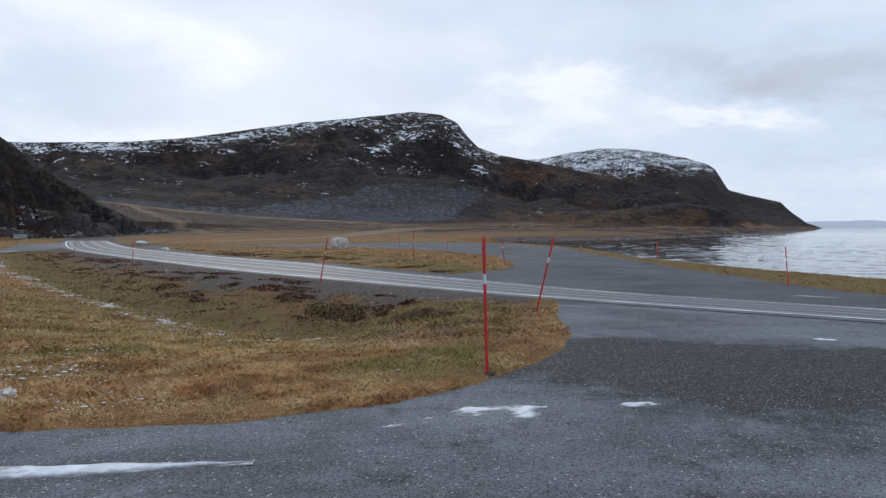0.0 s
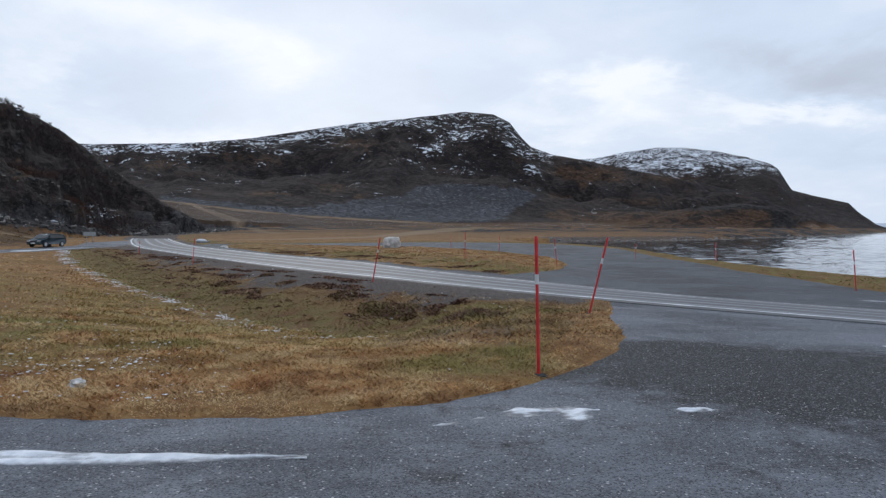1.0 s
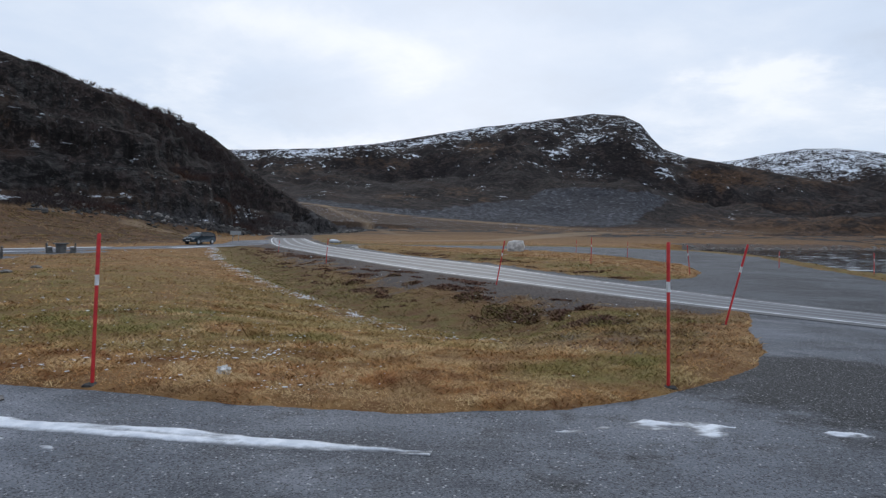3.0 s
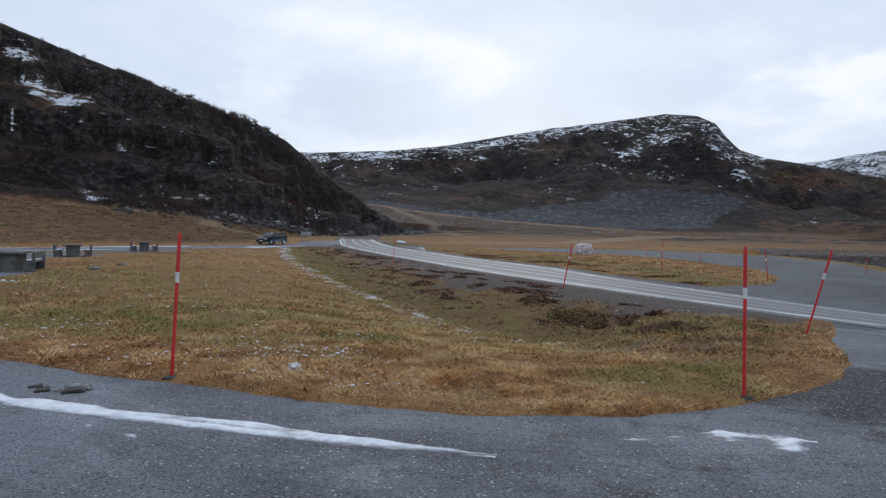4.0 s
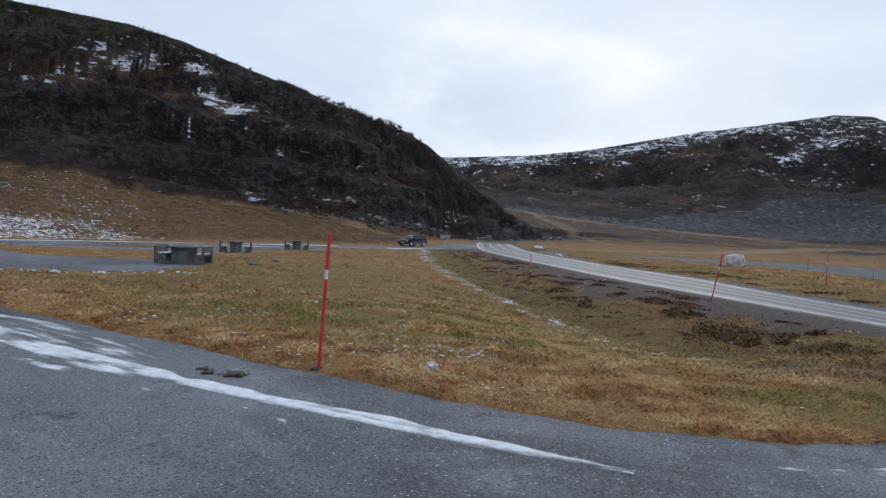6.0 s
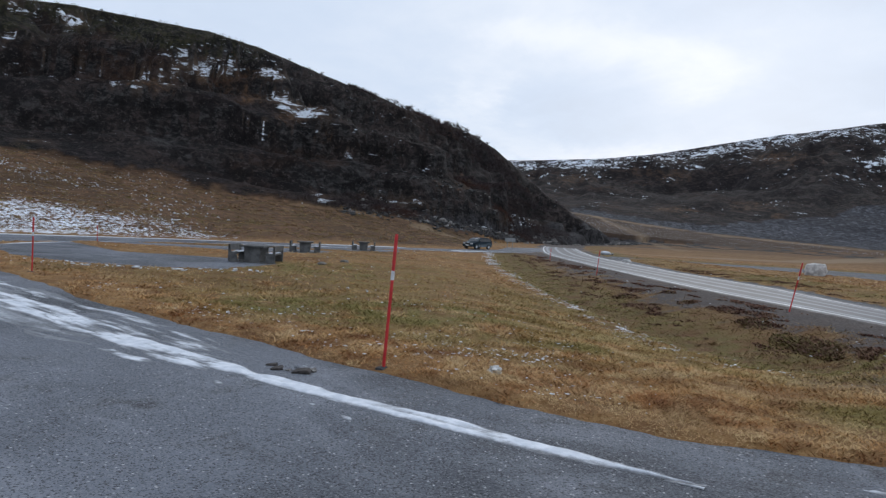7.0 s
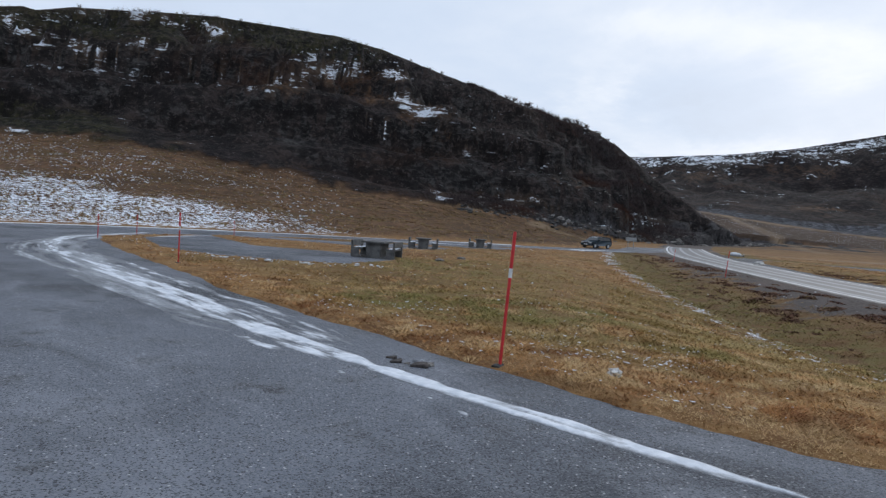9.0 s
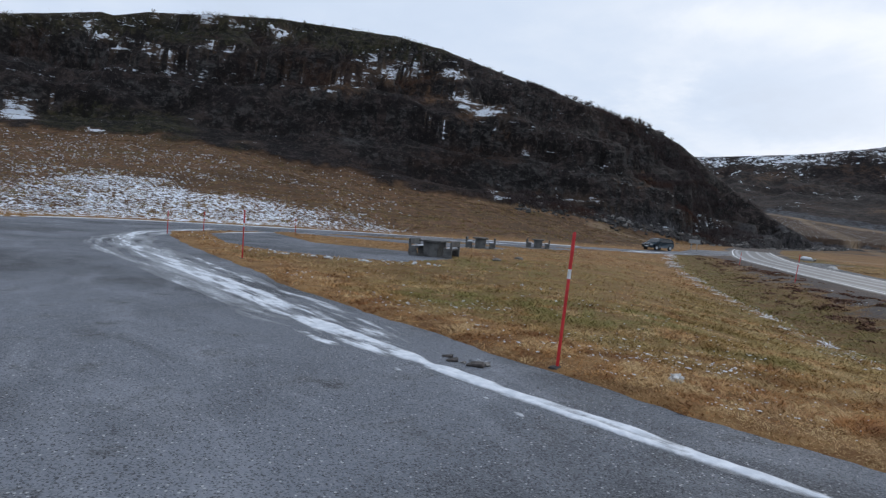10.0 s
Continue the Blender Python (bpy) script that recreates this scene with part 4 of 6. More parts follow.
for key, val in (("rock", m_rock), ("gravel", m_gravel), ("snow", m_snow), ("scree", m_scree), ("green", m_green), ("track", m_track), ("moor", m_moor), ("hill", m_hill), ("rust", m_rust), ("dark", m_dark), ("cliff", m_cliff), ("olive", m_olive)):
    sheet.data.attributes.new(key, "FLOAT", "POINT").data.foreach_set("value", val.ravel().astype(np.float32))
tagged(sheet, "autumn grassland with ditch, rocky hills and snowy mountains", "ground", kind="structure")

wa = np.radians(np.concatenate([np.arange(-78, -35, 1.0), np.arange(-35, 10, 0.19), np.arange(10, 30, 1.0)]))
wr = [14.0]
while wr[-1] < 4700:
    wr.append(wr[-1] + max(0.28, (0.0085 if wr[-1] < 400 else 0.03) * wr[-1]))
WR, WA = np.meshgrid(np.array(wr), wa, indexing="ij")
wx, wy = -WR * np.sin(WA), WR * np.cos(WA)
wind = 0.85 + 0.25 * np.clip(fbm(wx, wy, 28, 3, 121), -0.8, 0.9)
wz = SEA + wind * (0.065 * fbm(wx * 0.7, wy, 1.25, 3, 122) + 0.03 * fbm(wx, wy, 0.6, 2, 125)) * smooth(600, 250, WR)
water = link_mesh("water", np.stack([wx, wy, wz], -1).reshape(-1, 3), grid_faces(len(wr), len(wa))[:, ::-1], WATER)
tagged(water, "grey rippled sea water of a fjord", "sea", kind="structure")


# ---------------------------------------------------------------- paved sheets
def flat_sheet(name, poly, mat, lift, label, step=1.0):
    """A paved sheet that follows the ground's crossfall under a polygon."""
    xs = [p[0] for p in poly]
    ys = [p[1] for p in poly]
    ax, ay = np.arange(min(xs), max(xs) + step, step), np.arange(min(ys), max(ys) + step, step)
    X, Y = np.meshgrid(ax, ay, indexing="ij")
    Z = base_z(X, Y) + lift
    keep = signed(X, Y, poly) < step * 1.5
    f = grid_faces(len(ax), len(ay))
    f = f[keep.ravel()[f].all(1)]
    used, inv = np.unique(f, return_inverse=True)
    v = np.stack([X, Y, Z], -1).reshape(-1, 3)[used]
    ob = link_mesh(name, v, inv.reshape(-1, 4), mat)
    return tagged(ob, label, "road surface", kind="structure")


paving = flat_sheet("pavement", ASPHALT, ASPHALT_MAT, 0.0, "rough grey asphalt loop road with a damp dark patch", 0.4)
co = np.empty(len(paving.data.vertices) * 3, np.float32)
paving.data.vertices.foreach_get("co", co)
px_, py_ = co[0::3].astype(float), co[1::3].astype(float)
wob_p = fbm(px_, py_, 2.2, 4, 61)
wet = 1.0 * smooth(3.6, 1.2, np.hypot((px_ - 4.6) * 0.62, (py_ - 7.6 + 0.22 * (px_ - 4.6)) * 1.15) + 1.1 * wob_p) + 0.7 * smooth(1.0, 0.2, np.hypot((px_ - 2.9) * 0.55, py_ - 9.3) + 0.4 * wob_p)
wet = wet + 0.18 * smooth(8, 2, np.hypot(px_ - 2.5, py_ - 2)) - 0.6 * smooth(1.1, 0.2, np.abs(py_ - 11.3 + 0.22 * px_) + 0.5 * wob_p) * (px_ > 2) + 0.3 * smooth(14, 10, py_ + 0.4 * px_) * smooth(10.4, 12.5, py_ + 0.3 * px_)
paving.data.attributes.new("damp", "FLOAT", "POINT").data.foreach_set("value", np.clip(wet, 0, 1).astype(np.float32))
flat_sheet("layby_pavement", LAYBY, LAYBY_MAT, 0.0, "worn dark grey asphalt lay-by beside the sea", 0.8)
for pad in PADS:
    flat_sheet("picnic_pavement", pad, PAD_MAT, 0.002, "grey gravelled pad under a picnic table", 0.5)


def resample(line, step):
    pts = [Vector((*p, 0)) for p in line]
    out = []
    for i in range(len(pts) - 1):
        a, b = pts[max(i - 1, 0)], pts[i]
        c, d = pts[i + 1], pts[min(i + 2, len(pts) - 1)]
        n = max(1, int((c - b).length / step))
        for k in range(n):
            t = k / n
            out.append(0.5 * ((2 * b) + (c - a) * t + (2 * a - 5 * b + 4 * c - d) * t * t + (3 * b - a - 3 * c + d) * t ** 3))
    out.append(pts[-1])
    return np.array([(p.x, p.y) for p in out])


def strip(name, line, offs, lift, mat, step=1.0):
    c = resample(line, step)
    t = np.gradient(c, axis=0)
    t /= np.linalg.norm(t, axis=1)[:, None]
    nrm = np.stack([-t[:, 1], t[:, 0]], -1)
    offs = np.asarray(offs, float)
    P = c[:, None, :] - nrm[:, None, :] * -offs[None, :, None]
    Z = base_z(P[..., 0], P[..., 1]) + lift
    ob = link_mesh(name, np.concatenate([P, Z[..., None]], -1).reshape(-1, 3), grid_faces(len(c), len(offs)), mat)
    ob.data.attributes.new("across", "FLOAT", "POINT").data.foreach_set("value", np.tile(offs, len(c)).astype(np.float32))
    return ob


road = strip("road", MAIN, [-3.2, -2.6, -2.0, -1.3, -0.6, 0, 0.6, 1.3, 2.0, 2.6, 3.2], 0.014, ROAD_MAT)
for side in (-2.72, 2.72):
    tagged(strip("road_marking", MAIN, [side - 0.09, side + 0.09], 0.020, LINE), "worn white edge line of the road", "road marking", kind="structure")
tagged(road, "grey two-lane country road with pale wheel tracks", "road", kind="structure")


# ---------------------------------------------------------------- building helpers
def thing(name, m, label, category, group=""):
    ob = new(name)
    ob.matrix_world = m
    return tagged(ob, label, category, group)


def part(name, bm, mat, parent, label="", smooth_shade=False):
    me = bpy.data.meshes.new(name)
    bm.normal_update()
    bm.to_mesh(me)
    bm.free()
    if smooth_shade:
        me.polygons.foreach_set("use_smooth", [True] * len(me.polygons))
    me.materials.append(mat)
    ob = new(name, me)
    ob.parent = parent
    return tagged(ob, label)


def tube(a, b, ra, rb, seg=10):
    a, b = Vector(a), Vector(b)
    bm = bmesh.new()
    m = Matrix.Translation((a + b) / 2) @ (b - a).to_track_quat("Z", "Y").to_matrix().to_4x4()
    bmesh.ops.create_cone(bm, cap_ends=True, segments=seg, radius1=ra, radius2=rb, depth=(b - a).length, matrix=m)
    return bm


def box(c, size, bevel=0.01, rot=(0, 0, 0)):
    bm = bmesh.new()
    bmesh.ops.create_cube(bm, size=1.0, matrix=pose(*c, *rot) @ Matrix.Diagonal((*size, 1)))
    if bevel:
        bmesh.ops.bevel(bm, geom=bm.edges[:], offset=bevel, segments=2, affect="EDGES")
    return bm


def prism(profile, y0, y1, bevel=0.01):
    """A side profile of (x, z) pushed from y0 to y1."""
    bm = bmesh.new()
    a = [bm.verts.new((x, y0, z)) for x, z in profile]
    b = [bm.verts.new((x, y1, z)) for x, z in profile]
    bm.faces.new(a)
    bm.faces.new(b[::-1])
    for i in range(len(a)):
        j = (i + 1) % len(a)
        bm.faces.new((a[j], a[i], b[i], b[j]))
    bmesh.ops.recalc_face_normals(bm, faces=bm.faces[:])
    if bevel:
        bmesh.ops.bevel(bm, geom=bm.edges[:], offset=bevel, segments=2, affect="EDGES")
    return bm


def rock_mesh(size, seed, sub=3, rough=0.28):
    bm = bmesh.new()
    bmesh.ops.create_icosphere(bm, subdivisions=sub, radius=1.0)
    off = Vector((seed * 3.7, seed * 1.9, 0))
    for v in bm.verts:
        n = noise.fractal(v.co * 1.1 + off, 0.9, 2.1, 4) * rough + noise.cell(v.co * 1.3 + off) * 0.16
        v.co *= 1 + n
        v.co = Vector((v.co.x * size[0], v.co.y * size[1], max(v.co.z, -0.55) * size[2]))
    return bm


def gz_at(x, y):
    return float(ground(np.array([float(x)]), np.array([float(y)]))[0])


# ---------------------------------------------------------------- snow poles
def snow_pole(bearing, dist, height, lean, back=0.0, low=0.66, high=0.73):
    a = radians(bearing)
    x, y = -math.sin(a) * dist, math.cos(a) * dist
    ob = thing("snow_pole", pose(x, y, gz_at(x, y) - 0.02, -back, lean, bearing), "red plastic snow pole with a pale reflector band" + (", leaning" if abs(lean) > 5 else ""), "snow pole", "snow poles along the roads")
    r = 0.0185
    part("lower_shaft", tube((0, 0, 0), (0, 0, height * low), r, r * 0.96), RED, ob, smooth_shade=False)
    part("reflector_band", tube((0, 0, height * low), (0, 0, height * high), r * 1.12, r * 1.12), BAND, ob, "grey-white reflector band")
    part("upper_shaft", tube((0, 0, height * high), (0, 0, height - 0.03), r * 1.05, r * 1.05), RED, ob)
    part("cap", tube((0, 0, height - 0.03), (0, 0, height), r * 1.15, r * 0.8), RED, ob)
    part("foot_clod", rock_mesh((0.09, 0.08, 0.035), int(dist * 7) % 23, 2), DARK_STONE, ob, "dark soil clod round the foot")
    return ob


POLES = [(-4.15, 7.24, 1.52, -1.6), (-8.2, 13.1, 1.53, 12.5), (10.4, 21.8, 1.50, 9.6), (-27.6, 26.8, 1.50, -4.5), (-5.4, 34.9, 1.50, -6.5),
         (2.48, 37.0, 1.50, 0.2), (25.05, 39.5, 1.5, 3.9), (29.0, 58.5, 1.1, 3), (-17.98, 44, 1.2, -2), (42.8, 7.32, 1.50, 2.2), (69.9, 19.4, 1.38, -0.5),
         (75.7, 33.0, 1.12, -0.4), (73.0, 37.3, 1.05, 0), (65.7, 45.8, 1.0, -2), (-11.8, 50, 1.2, 0), (3.75, 66, 1.35, 1), (-0.45, 61, 1.4, 0)]
for q in POLES:
    snow_pole(*q)


# ---------------------------------------------------------------- picnic tables
def picnic_table(x, y, bearing):
    ob = thing("picnic_table", pose(x, y, gz_at(x, y), 0, 0, bearing), "weathered grey concrete picnic table with two benches", "picnic table", "concrete picnic tables")
    half = 0.78
    part("base_slab", box((0, 0, 0.0), (1.86, 2 * half, 0.20), 0.015), CONCRETE, ob)
    part("tabletop", box((0, 0, 0.735), (1.0, 2 * half + 0.08, 0.07), 0.012), CONCRETE, ob, "thick concrete tabletop")
    part("pedestal", prism([(-0.30, 0.10), (0.30, 0.10), (0.34, 0.70), (-0.34, 0.70)], -half + 0.10, half - 0.10), CONCRETE, ob)
    for s in (-1, 1):
        bench = part("bench", box((s * 0.72, 0, 0.44), (0.36, 2 * half - 0.04, 0.08), 0.012), CONCRETE, ob)
        part("backrest", box((s * 0.90, 0, 0.66), (0.07, 2 * half, 0.24), 0.012, (0, s * 5, 0)), CONCRETE, bench)
        for e in (-1, 1):
            part("bench_end", prism([(s * 0.94, 0.10), (s * 0.56, 0.10), (s * 0.62, 0.40), (s * 0.84, 0.42), (s * 0.87, 0.77), (s * 0.95, 0.77)], e * (half - 0.14), e * half, 0.012), CONCRETE, bench)
        w = bmesh.new()
        bmesh.ops.create_grid(w, x_segments=8, y_segments=24, size=1.0, matrix=pose(s * 0.72, 0, 0.482) @ Matrix.Diagonal((0.17, half - 0.1, 1, 1)))
        for v in w.verts:
            v.co.z += 0.03 * (0.45 + noise.noise(v.co * 6)) * (1 - abs((v.co.x - s * 0.72) / 0.17) ** 4)
        part("snow_cover", w, SNOW, bench, "thin white snow lying on the seat", True)
    return ob


for q in ((-23.2, 16.95, 39), (-33.25, 28.0, 47.5), (-39.4, 39.4, 43)):
    picnic_table(*q)


# ---------------------------------------------------------------- parked car
def parked_car(x, y, heading):
    ob = thing("parked_car", pose(x, y, gz_at(x, y) + 0.05, 0, 0, heading) @ Matrix.Scale(0.88, 4), "dark blue-green estate car parked on the grey asphalt", "car")
    # front towards -y
    side = [(-2.12, 0.28), (-2.2, 0.50), (-2.1, 0.72), (-1.75, 0.86), (-1.2, 0.96), (-0.5, 1.36), (-0.1, 1.47), (0.7, 1.52), (1.45, 1.48), (1.9, 1.32), (2.12, 0.98), (2.18, 0.60), (2.1, 0.28)]
    bm = bmesh.new()
    rows = []
    for k, wide in ((-1, 0.84), (-0.97, 0.885), (0.97, 0.885), (1, 0.84)):
        rows.append([bm.verts.new((math.copysign(1, k) * wide * (1 if z < 1.0 else 1 - 0.33 * (z - 1.0)) * (0.95 if abs(yy) > 2.0 else 1), yy * (0.985 if abs(k) == 1 else 1), z)) for yy, z in side])
    for a, b in zip(rows, rows[1:]):
        for i in range(len(side)):
            j = (i + 1) % len(side)
            bm.faces.new((a[i], a[j], b[j], b[i]))
    bm.faces.new(rows[0][::-1])
    bm.faces.new(rows[-1])
    bmesh.ops.recalc_face_normals(bm, faces=bm.faces[:])
    bmesh.ops.bevel(bm, geom=[e for e in bm.edges if e.calc_face_angle(0) > 0.3], offset=0.035, segments=2, affect="EDGES")
    part("body", bm, PAINT, ob, smooth_shade=True)
    for s in (-1, 1):
        for nm, prof in (("front_side_window", [(-0.98, 1.02), (-0.42, 1.33), (0.18, 1.42), (0.18, 1.0)]), ("rear_side_window", [(0.26, 1.0), (0.26, 1.42), (1.0, 1.42), (1.0, 1.0)]), ("quarter_window", [(1.08, 1.0), (1.08, 1.41), (1.55, 1.36), (1.85, 1.04)])):
            w = bmesh.new()
            vs = [w.verts.new((s * (0.888 * (1 - 0.33 * (max(z, 1.0) - 1.0))), yy, z)) for yy, z in prof]
            f = w.faces.new(vs)
            ext = bmesh.ops.extrude_face_region(w, geom=[f])
            for v in ext["geom"]:
                if isinstance(v, bmesh.types.BMVert):
                    v.co.x += s * 0.008
            bmesh.ops.recalc_face_normals(w, faces=w.faces[:])
            part(nm, w, GLASS, ob, "dark window glass")
        for yy in (-1.35, 1.35):
            tyre = part("wheel", tube((s * 0.70, yy, 0.30), (s * 0.90, yy, 0.30), 0.315, 0.315, 24), RUBBER, ob, "black tyre")
            part("rim", tube((s * 0.89, yy, 0.30), (s * 0.912, yy, 0.30), 0.21, 0.19, 16), STEEL, tyre, "pale metal rim")
        part("headlight", box((s * 0.62, -2.10, 0.70), (0.36, 0.16, 0.15), 0.03), LAMP, ob, "clear glass headlight")
        part("tail_light", box((s * 0.74, 2.13, 0.85), (0.16, 0.10, 0.30), 0.02), TAIL, ob, "red tail light")
        part("wing_mirror", box((s * 0.97, -0.72, 1.02), (0.20, 0.10, 0.14), 0.03), PAINT, ob)
    for nm, a, b, wid in (("windscreen", (-1.14, 1.00), (-0.52, 1.355), 0.72), ("rear_window", (2.10, 1.04), (1.92, 1.31), 0.68)):
        d = Vector((0, b[0] - a[0], b[1] - a[1]))
        n = Vector((0, -d.z, d.y)).normalized() * (0.006 if nm == "windscreen" else -0.006)
        w = bmesh.new()
        vs = [w.verts.new(Vector((sx * wid * k, p[0], p[1])) + n) for sx, p, k in ((-1, a, 1), (1, a, 1), (1, b, 0.9), (-1, b, 0.9))]
        f = w.faces.new(vs)
        ext = bmesh.ops.extrude_face_region(w, geom=[f])
        for v in ext["geom"]:
            if isinstance(v, bmesh.types.BMVert):
                v.co -= n * 2
        bmesh.ops.recalc_face_normals(w, faces=w.faces[:])
        part(nm, w, GLASS, ob, "dark window glass")
    part("grille", box((0, -2.17, 0.66), (0.74, 0.06, 0.13), 0.01), RUBBER, ob, "black grille")
    part("bumper", box((0, -2.16, 0.42), (1.60, 0.16, 0.20), 0.05), PAINT, ob)
    part("number_plate", box((0, -2.25, 0.46), (0.52, 0.02, 0.11), 0.004), BAND, ob, "pale plate with plain bars")
    return ob


parked_car(-45.2, 64.0, -2)

parked_car(-18.0, -0.06, -90)

# ---------------------------------------------------------------- road sign seen from behind
sign = thing("road_sign", pose(-48.2, 75.8, gz_at(-48.2, 75.8), 0, 0, 32), "small grey road sign on two posts, seen from behind", "road sign")
part("sign_plate", box((0, 0, 1.28), (1.35, 0.03, 0.48), 0.008), SIGN_BACK, sign)
for s in (-0.35, 0.35):
    part("post", tube((s, 0.04, -0.2), (s, 0.04, 1.45), 0.035, 0.035, 10), SIGN_BACK, sign)

# ---------------------------------------------------------------- stones
def stone(name, x, y, size, seed, mat, label, turn=0, sink=0.1, sub=4, rough=0.28):
    bm = rock_mesh(size, seed, sub, rough)
    ob = part(name, bm, mat, None, label, smooth_shade=False)
    ob.matrix_world = pose(x, y, gz_at(x, y) + size[2] * (0.55 - sink), 0, 0, turn)
    tagged(ob, category="stone")
    return ob


def slab(w, d, h, seed):
    """A broken, flat, sharp-edged piece of stone."""
    bm = bmesh.new()
    bmesh.ops.create_cube(bm, size=2.0)
    bmesh.ops.subdivide_edges(bm, edges=bm.edges[:], cuts=5, use_grid_fill=True)
    for v in bm.verts:
        q = v.co * 0.9 + Vector((seed * 2.3, seed, 0))
        n = noise.noise_vector(q * 0.9) * 0.30 + noise.noise_vector(q * 3.1) * 0.10
        round_ = v.co.lerp(v.co.normalized() * 1.2, 0.3)
        v.co = Vector(((round_.x + n.x) * w, (round_.y + n.y - 0.25 * round_.x ** 2) * d, (round_.z * (0.7 + 0.3 * round_.x) + n.z) * h))
    return bm


block = bmesh.new()
bmesh.ops.create_cube(block, size=2.0)
bmesh.ops.subdivide_edges(block, edges=block.edges[:], cuts=9, use_grid_fill=True)
for v in block.verts:
    v.co = v.co.lerp(v.co.normalized() * 1.25, 0.36)
    n = noise.noise_vector(v.co * 1.6 + Vector((3.1, 0, 7))) * 0.13 + noise.noise_vector(v.co * 5.0) * 0.05
    v.co = Vector(((v.co.x + n.x) * 0.74 * (1 - 0.06 * v.co.z), (v.co.y + n.y) * 0.5, (v.co.z + n.z + 0.08 * v.co.x) * 0.52))
block = part("boulder", block, STONE, None, "large whitish squared boulder on the grass island")
block.matrix_world = pose(-9.6, 61.8, gz_at(-9.6, 61.8) + 0.44, 0, 0, 12)
tagged(block, category="stone")
stone("boulder", -26.7, 64.0, (0.48, 0.35, 0.25), 5, STONE, "small whitish boulder beside the road", 30)
stone("field_stone", -3.97, 6.07, (0.075, 0.055, 0.06), 8, PALE_STONE, "jagged whitish stone lying in the yellow grass", 0, -0.15, 3, 0.75)
for i, (x, y, w, d, h, turn, mat, label) in enumerate(((-5.38, 4.56, 0.085, 0.055, 0.028, 35, SLAB_STONE, "broken brown-grey slab of stone lying on the asphalt"), (-5.40, 4.68, 0.075, 0.04, 0.022, 20, EDGE_STONE, "grey flat stone lying on the asphalt"),
                                                    (-5.66, 4.46, 0.06, 0.035, 0.022, 60, SLAB_STONE, "small broken brown-grey stone lying on the asphalt"), (-5.86, 4.55, 0.06, 0.03, 0.018, 30, SLAB_STONE, "small broken brown-grey stone lying on the asphalt"),
                                                    (-5.54, 4.52, 0.03, 0.02, 0.014, 10, EDGE_STONE, "chip of grey stone lying on the asphalt"))):
    ob = part("loose_stone", slab(w, d, h, 11 + i), mat, None, label)
    ob.matrix_world = pose(x, y, float(base_z(np.array([x]), np.array([y]))[0]) + h * 0.75, 4, -5, turn)
    tagged(ob, category="stone")
for i, (x, y) in enumerate(((-21.2, 18.8), (-22.9, 21.7), (-20.8, 18.4))):
    stone("loose_stone", x, y, (0.19, 0.12, 0.08), 31 + i, EDGE_STONE, "grey stone lying in the grass", 50 * i, 0.2, 3)


def scatter_stones(name, xs, ys, sizes, mat, label, seed, lift=0.1, flat=0.6, above=0.0):
    """Many small stones as one object."""
    rng = np.random.default_rng(seed)
    bm = bmesh.new()
    bmesh.ops.create_icosphere(bm, subdivisions=1, radius=1.0)
    base = np.array([v.co[:] for v in bm.verts])
    tri = np.array([[v.index for v in f.verts] for f in bm.faces])
    bm.free()
    n = len(xs)
    zs = ground(xs, ys)
    V = base[None] * rng.uniform(0.6, 1.3, (n, len(base), 1)) * (sizes[:, None, None] * np.stack([rng.uniform(0.8, 1.6, n), rng.uniform(0.4, 1.1, n), np.full(n, flat) * rng.uniform(0.7, 1.3, n)], -1)[:, None, :])
    a = rng.uniform(0, 6.28, n)
    c, s_ = np.cos(a)[:, None], np.sin(a)[:, None]
    V = np.stack([V[..., 0] * c - V[..., 1] * s_, V[..., 0] * s_ + V[..., 1] * c, V[..., 2]], -1)
    V += np.stack([xs, ys, zs + sizes * lift + above], -1)[:, None, :]
    F = (tri[None] + (np.arange(n) * len(base))[:, None, None]).reshape(-1, 3)
    ob = link_mesh(name, V.reshape(-1, 3), F, mat, False)
    return tagged(ob, label, "stones", kind="stuff")


rng = np.random.default_rng(4)
a_ = np.radians(22 + 25 * rng.uniform(0, 1, 1500) ** 1.3)
r_ = table(np.degrees(a_), HILL, 1) + rng.normal(1, 2.0, 1500) + 16 * rng.uniform(0, 1, 1500) ** 2 * (np.degrees(a_) < 46)
pale = rng.uniform(0, 1, 1500) < 0.3
for sel, stuff, words in ((~pale, DARK_STONE, "dark boulders at the foot of the cliff"), (pale, EDGE_STONE, "grey boulders at the foot of the cliff")):
    scatter_stones("foot_rubble", -r_[sel] * np.sin(a_[sel]), r_[sel] * np.cos(a_[sel]), (0.65 * rng.uniform(0.1, 0.9, 1500) ** 2.5 + 0.07)[sel], stuff, words, 5)
line = resample(SHORE[2:9], 0.12)
pick = rng.integers(0, len(line), 1500)
scatter_stones("shore_stones", line[pick, 0] - np.abs(rng.normal(0, 1.0, 1500)) + 0.4, line[pick, 1] - rng.normal(0, 0.5, 1500), rng.uniform(0.06, 0.32, 1500), DARK_STONE, "dark stones and weed along the waterline", 6)
line = resample(SHORE[9:18], 0.5)
pick = rng.integers(0, len(line), 900)
scatter_stones("shore_stones", line[pick, 0] - np.abs(rng.normal(0, 1.6, 900)), line[pick, 1] + np.abs(rng.normal(0, 1.6, 900)), rng.uniform(0.15, 0.5, 900), EDGE_STONE, "grey boulders along the far shore of the bay", 7)


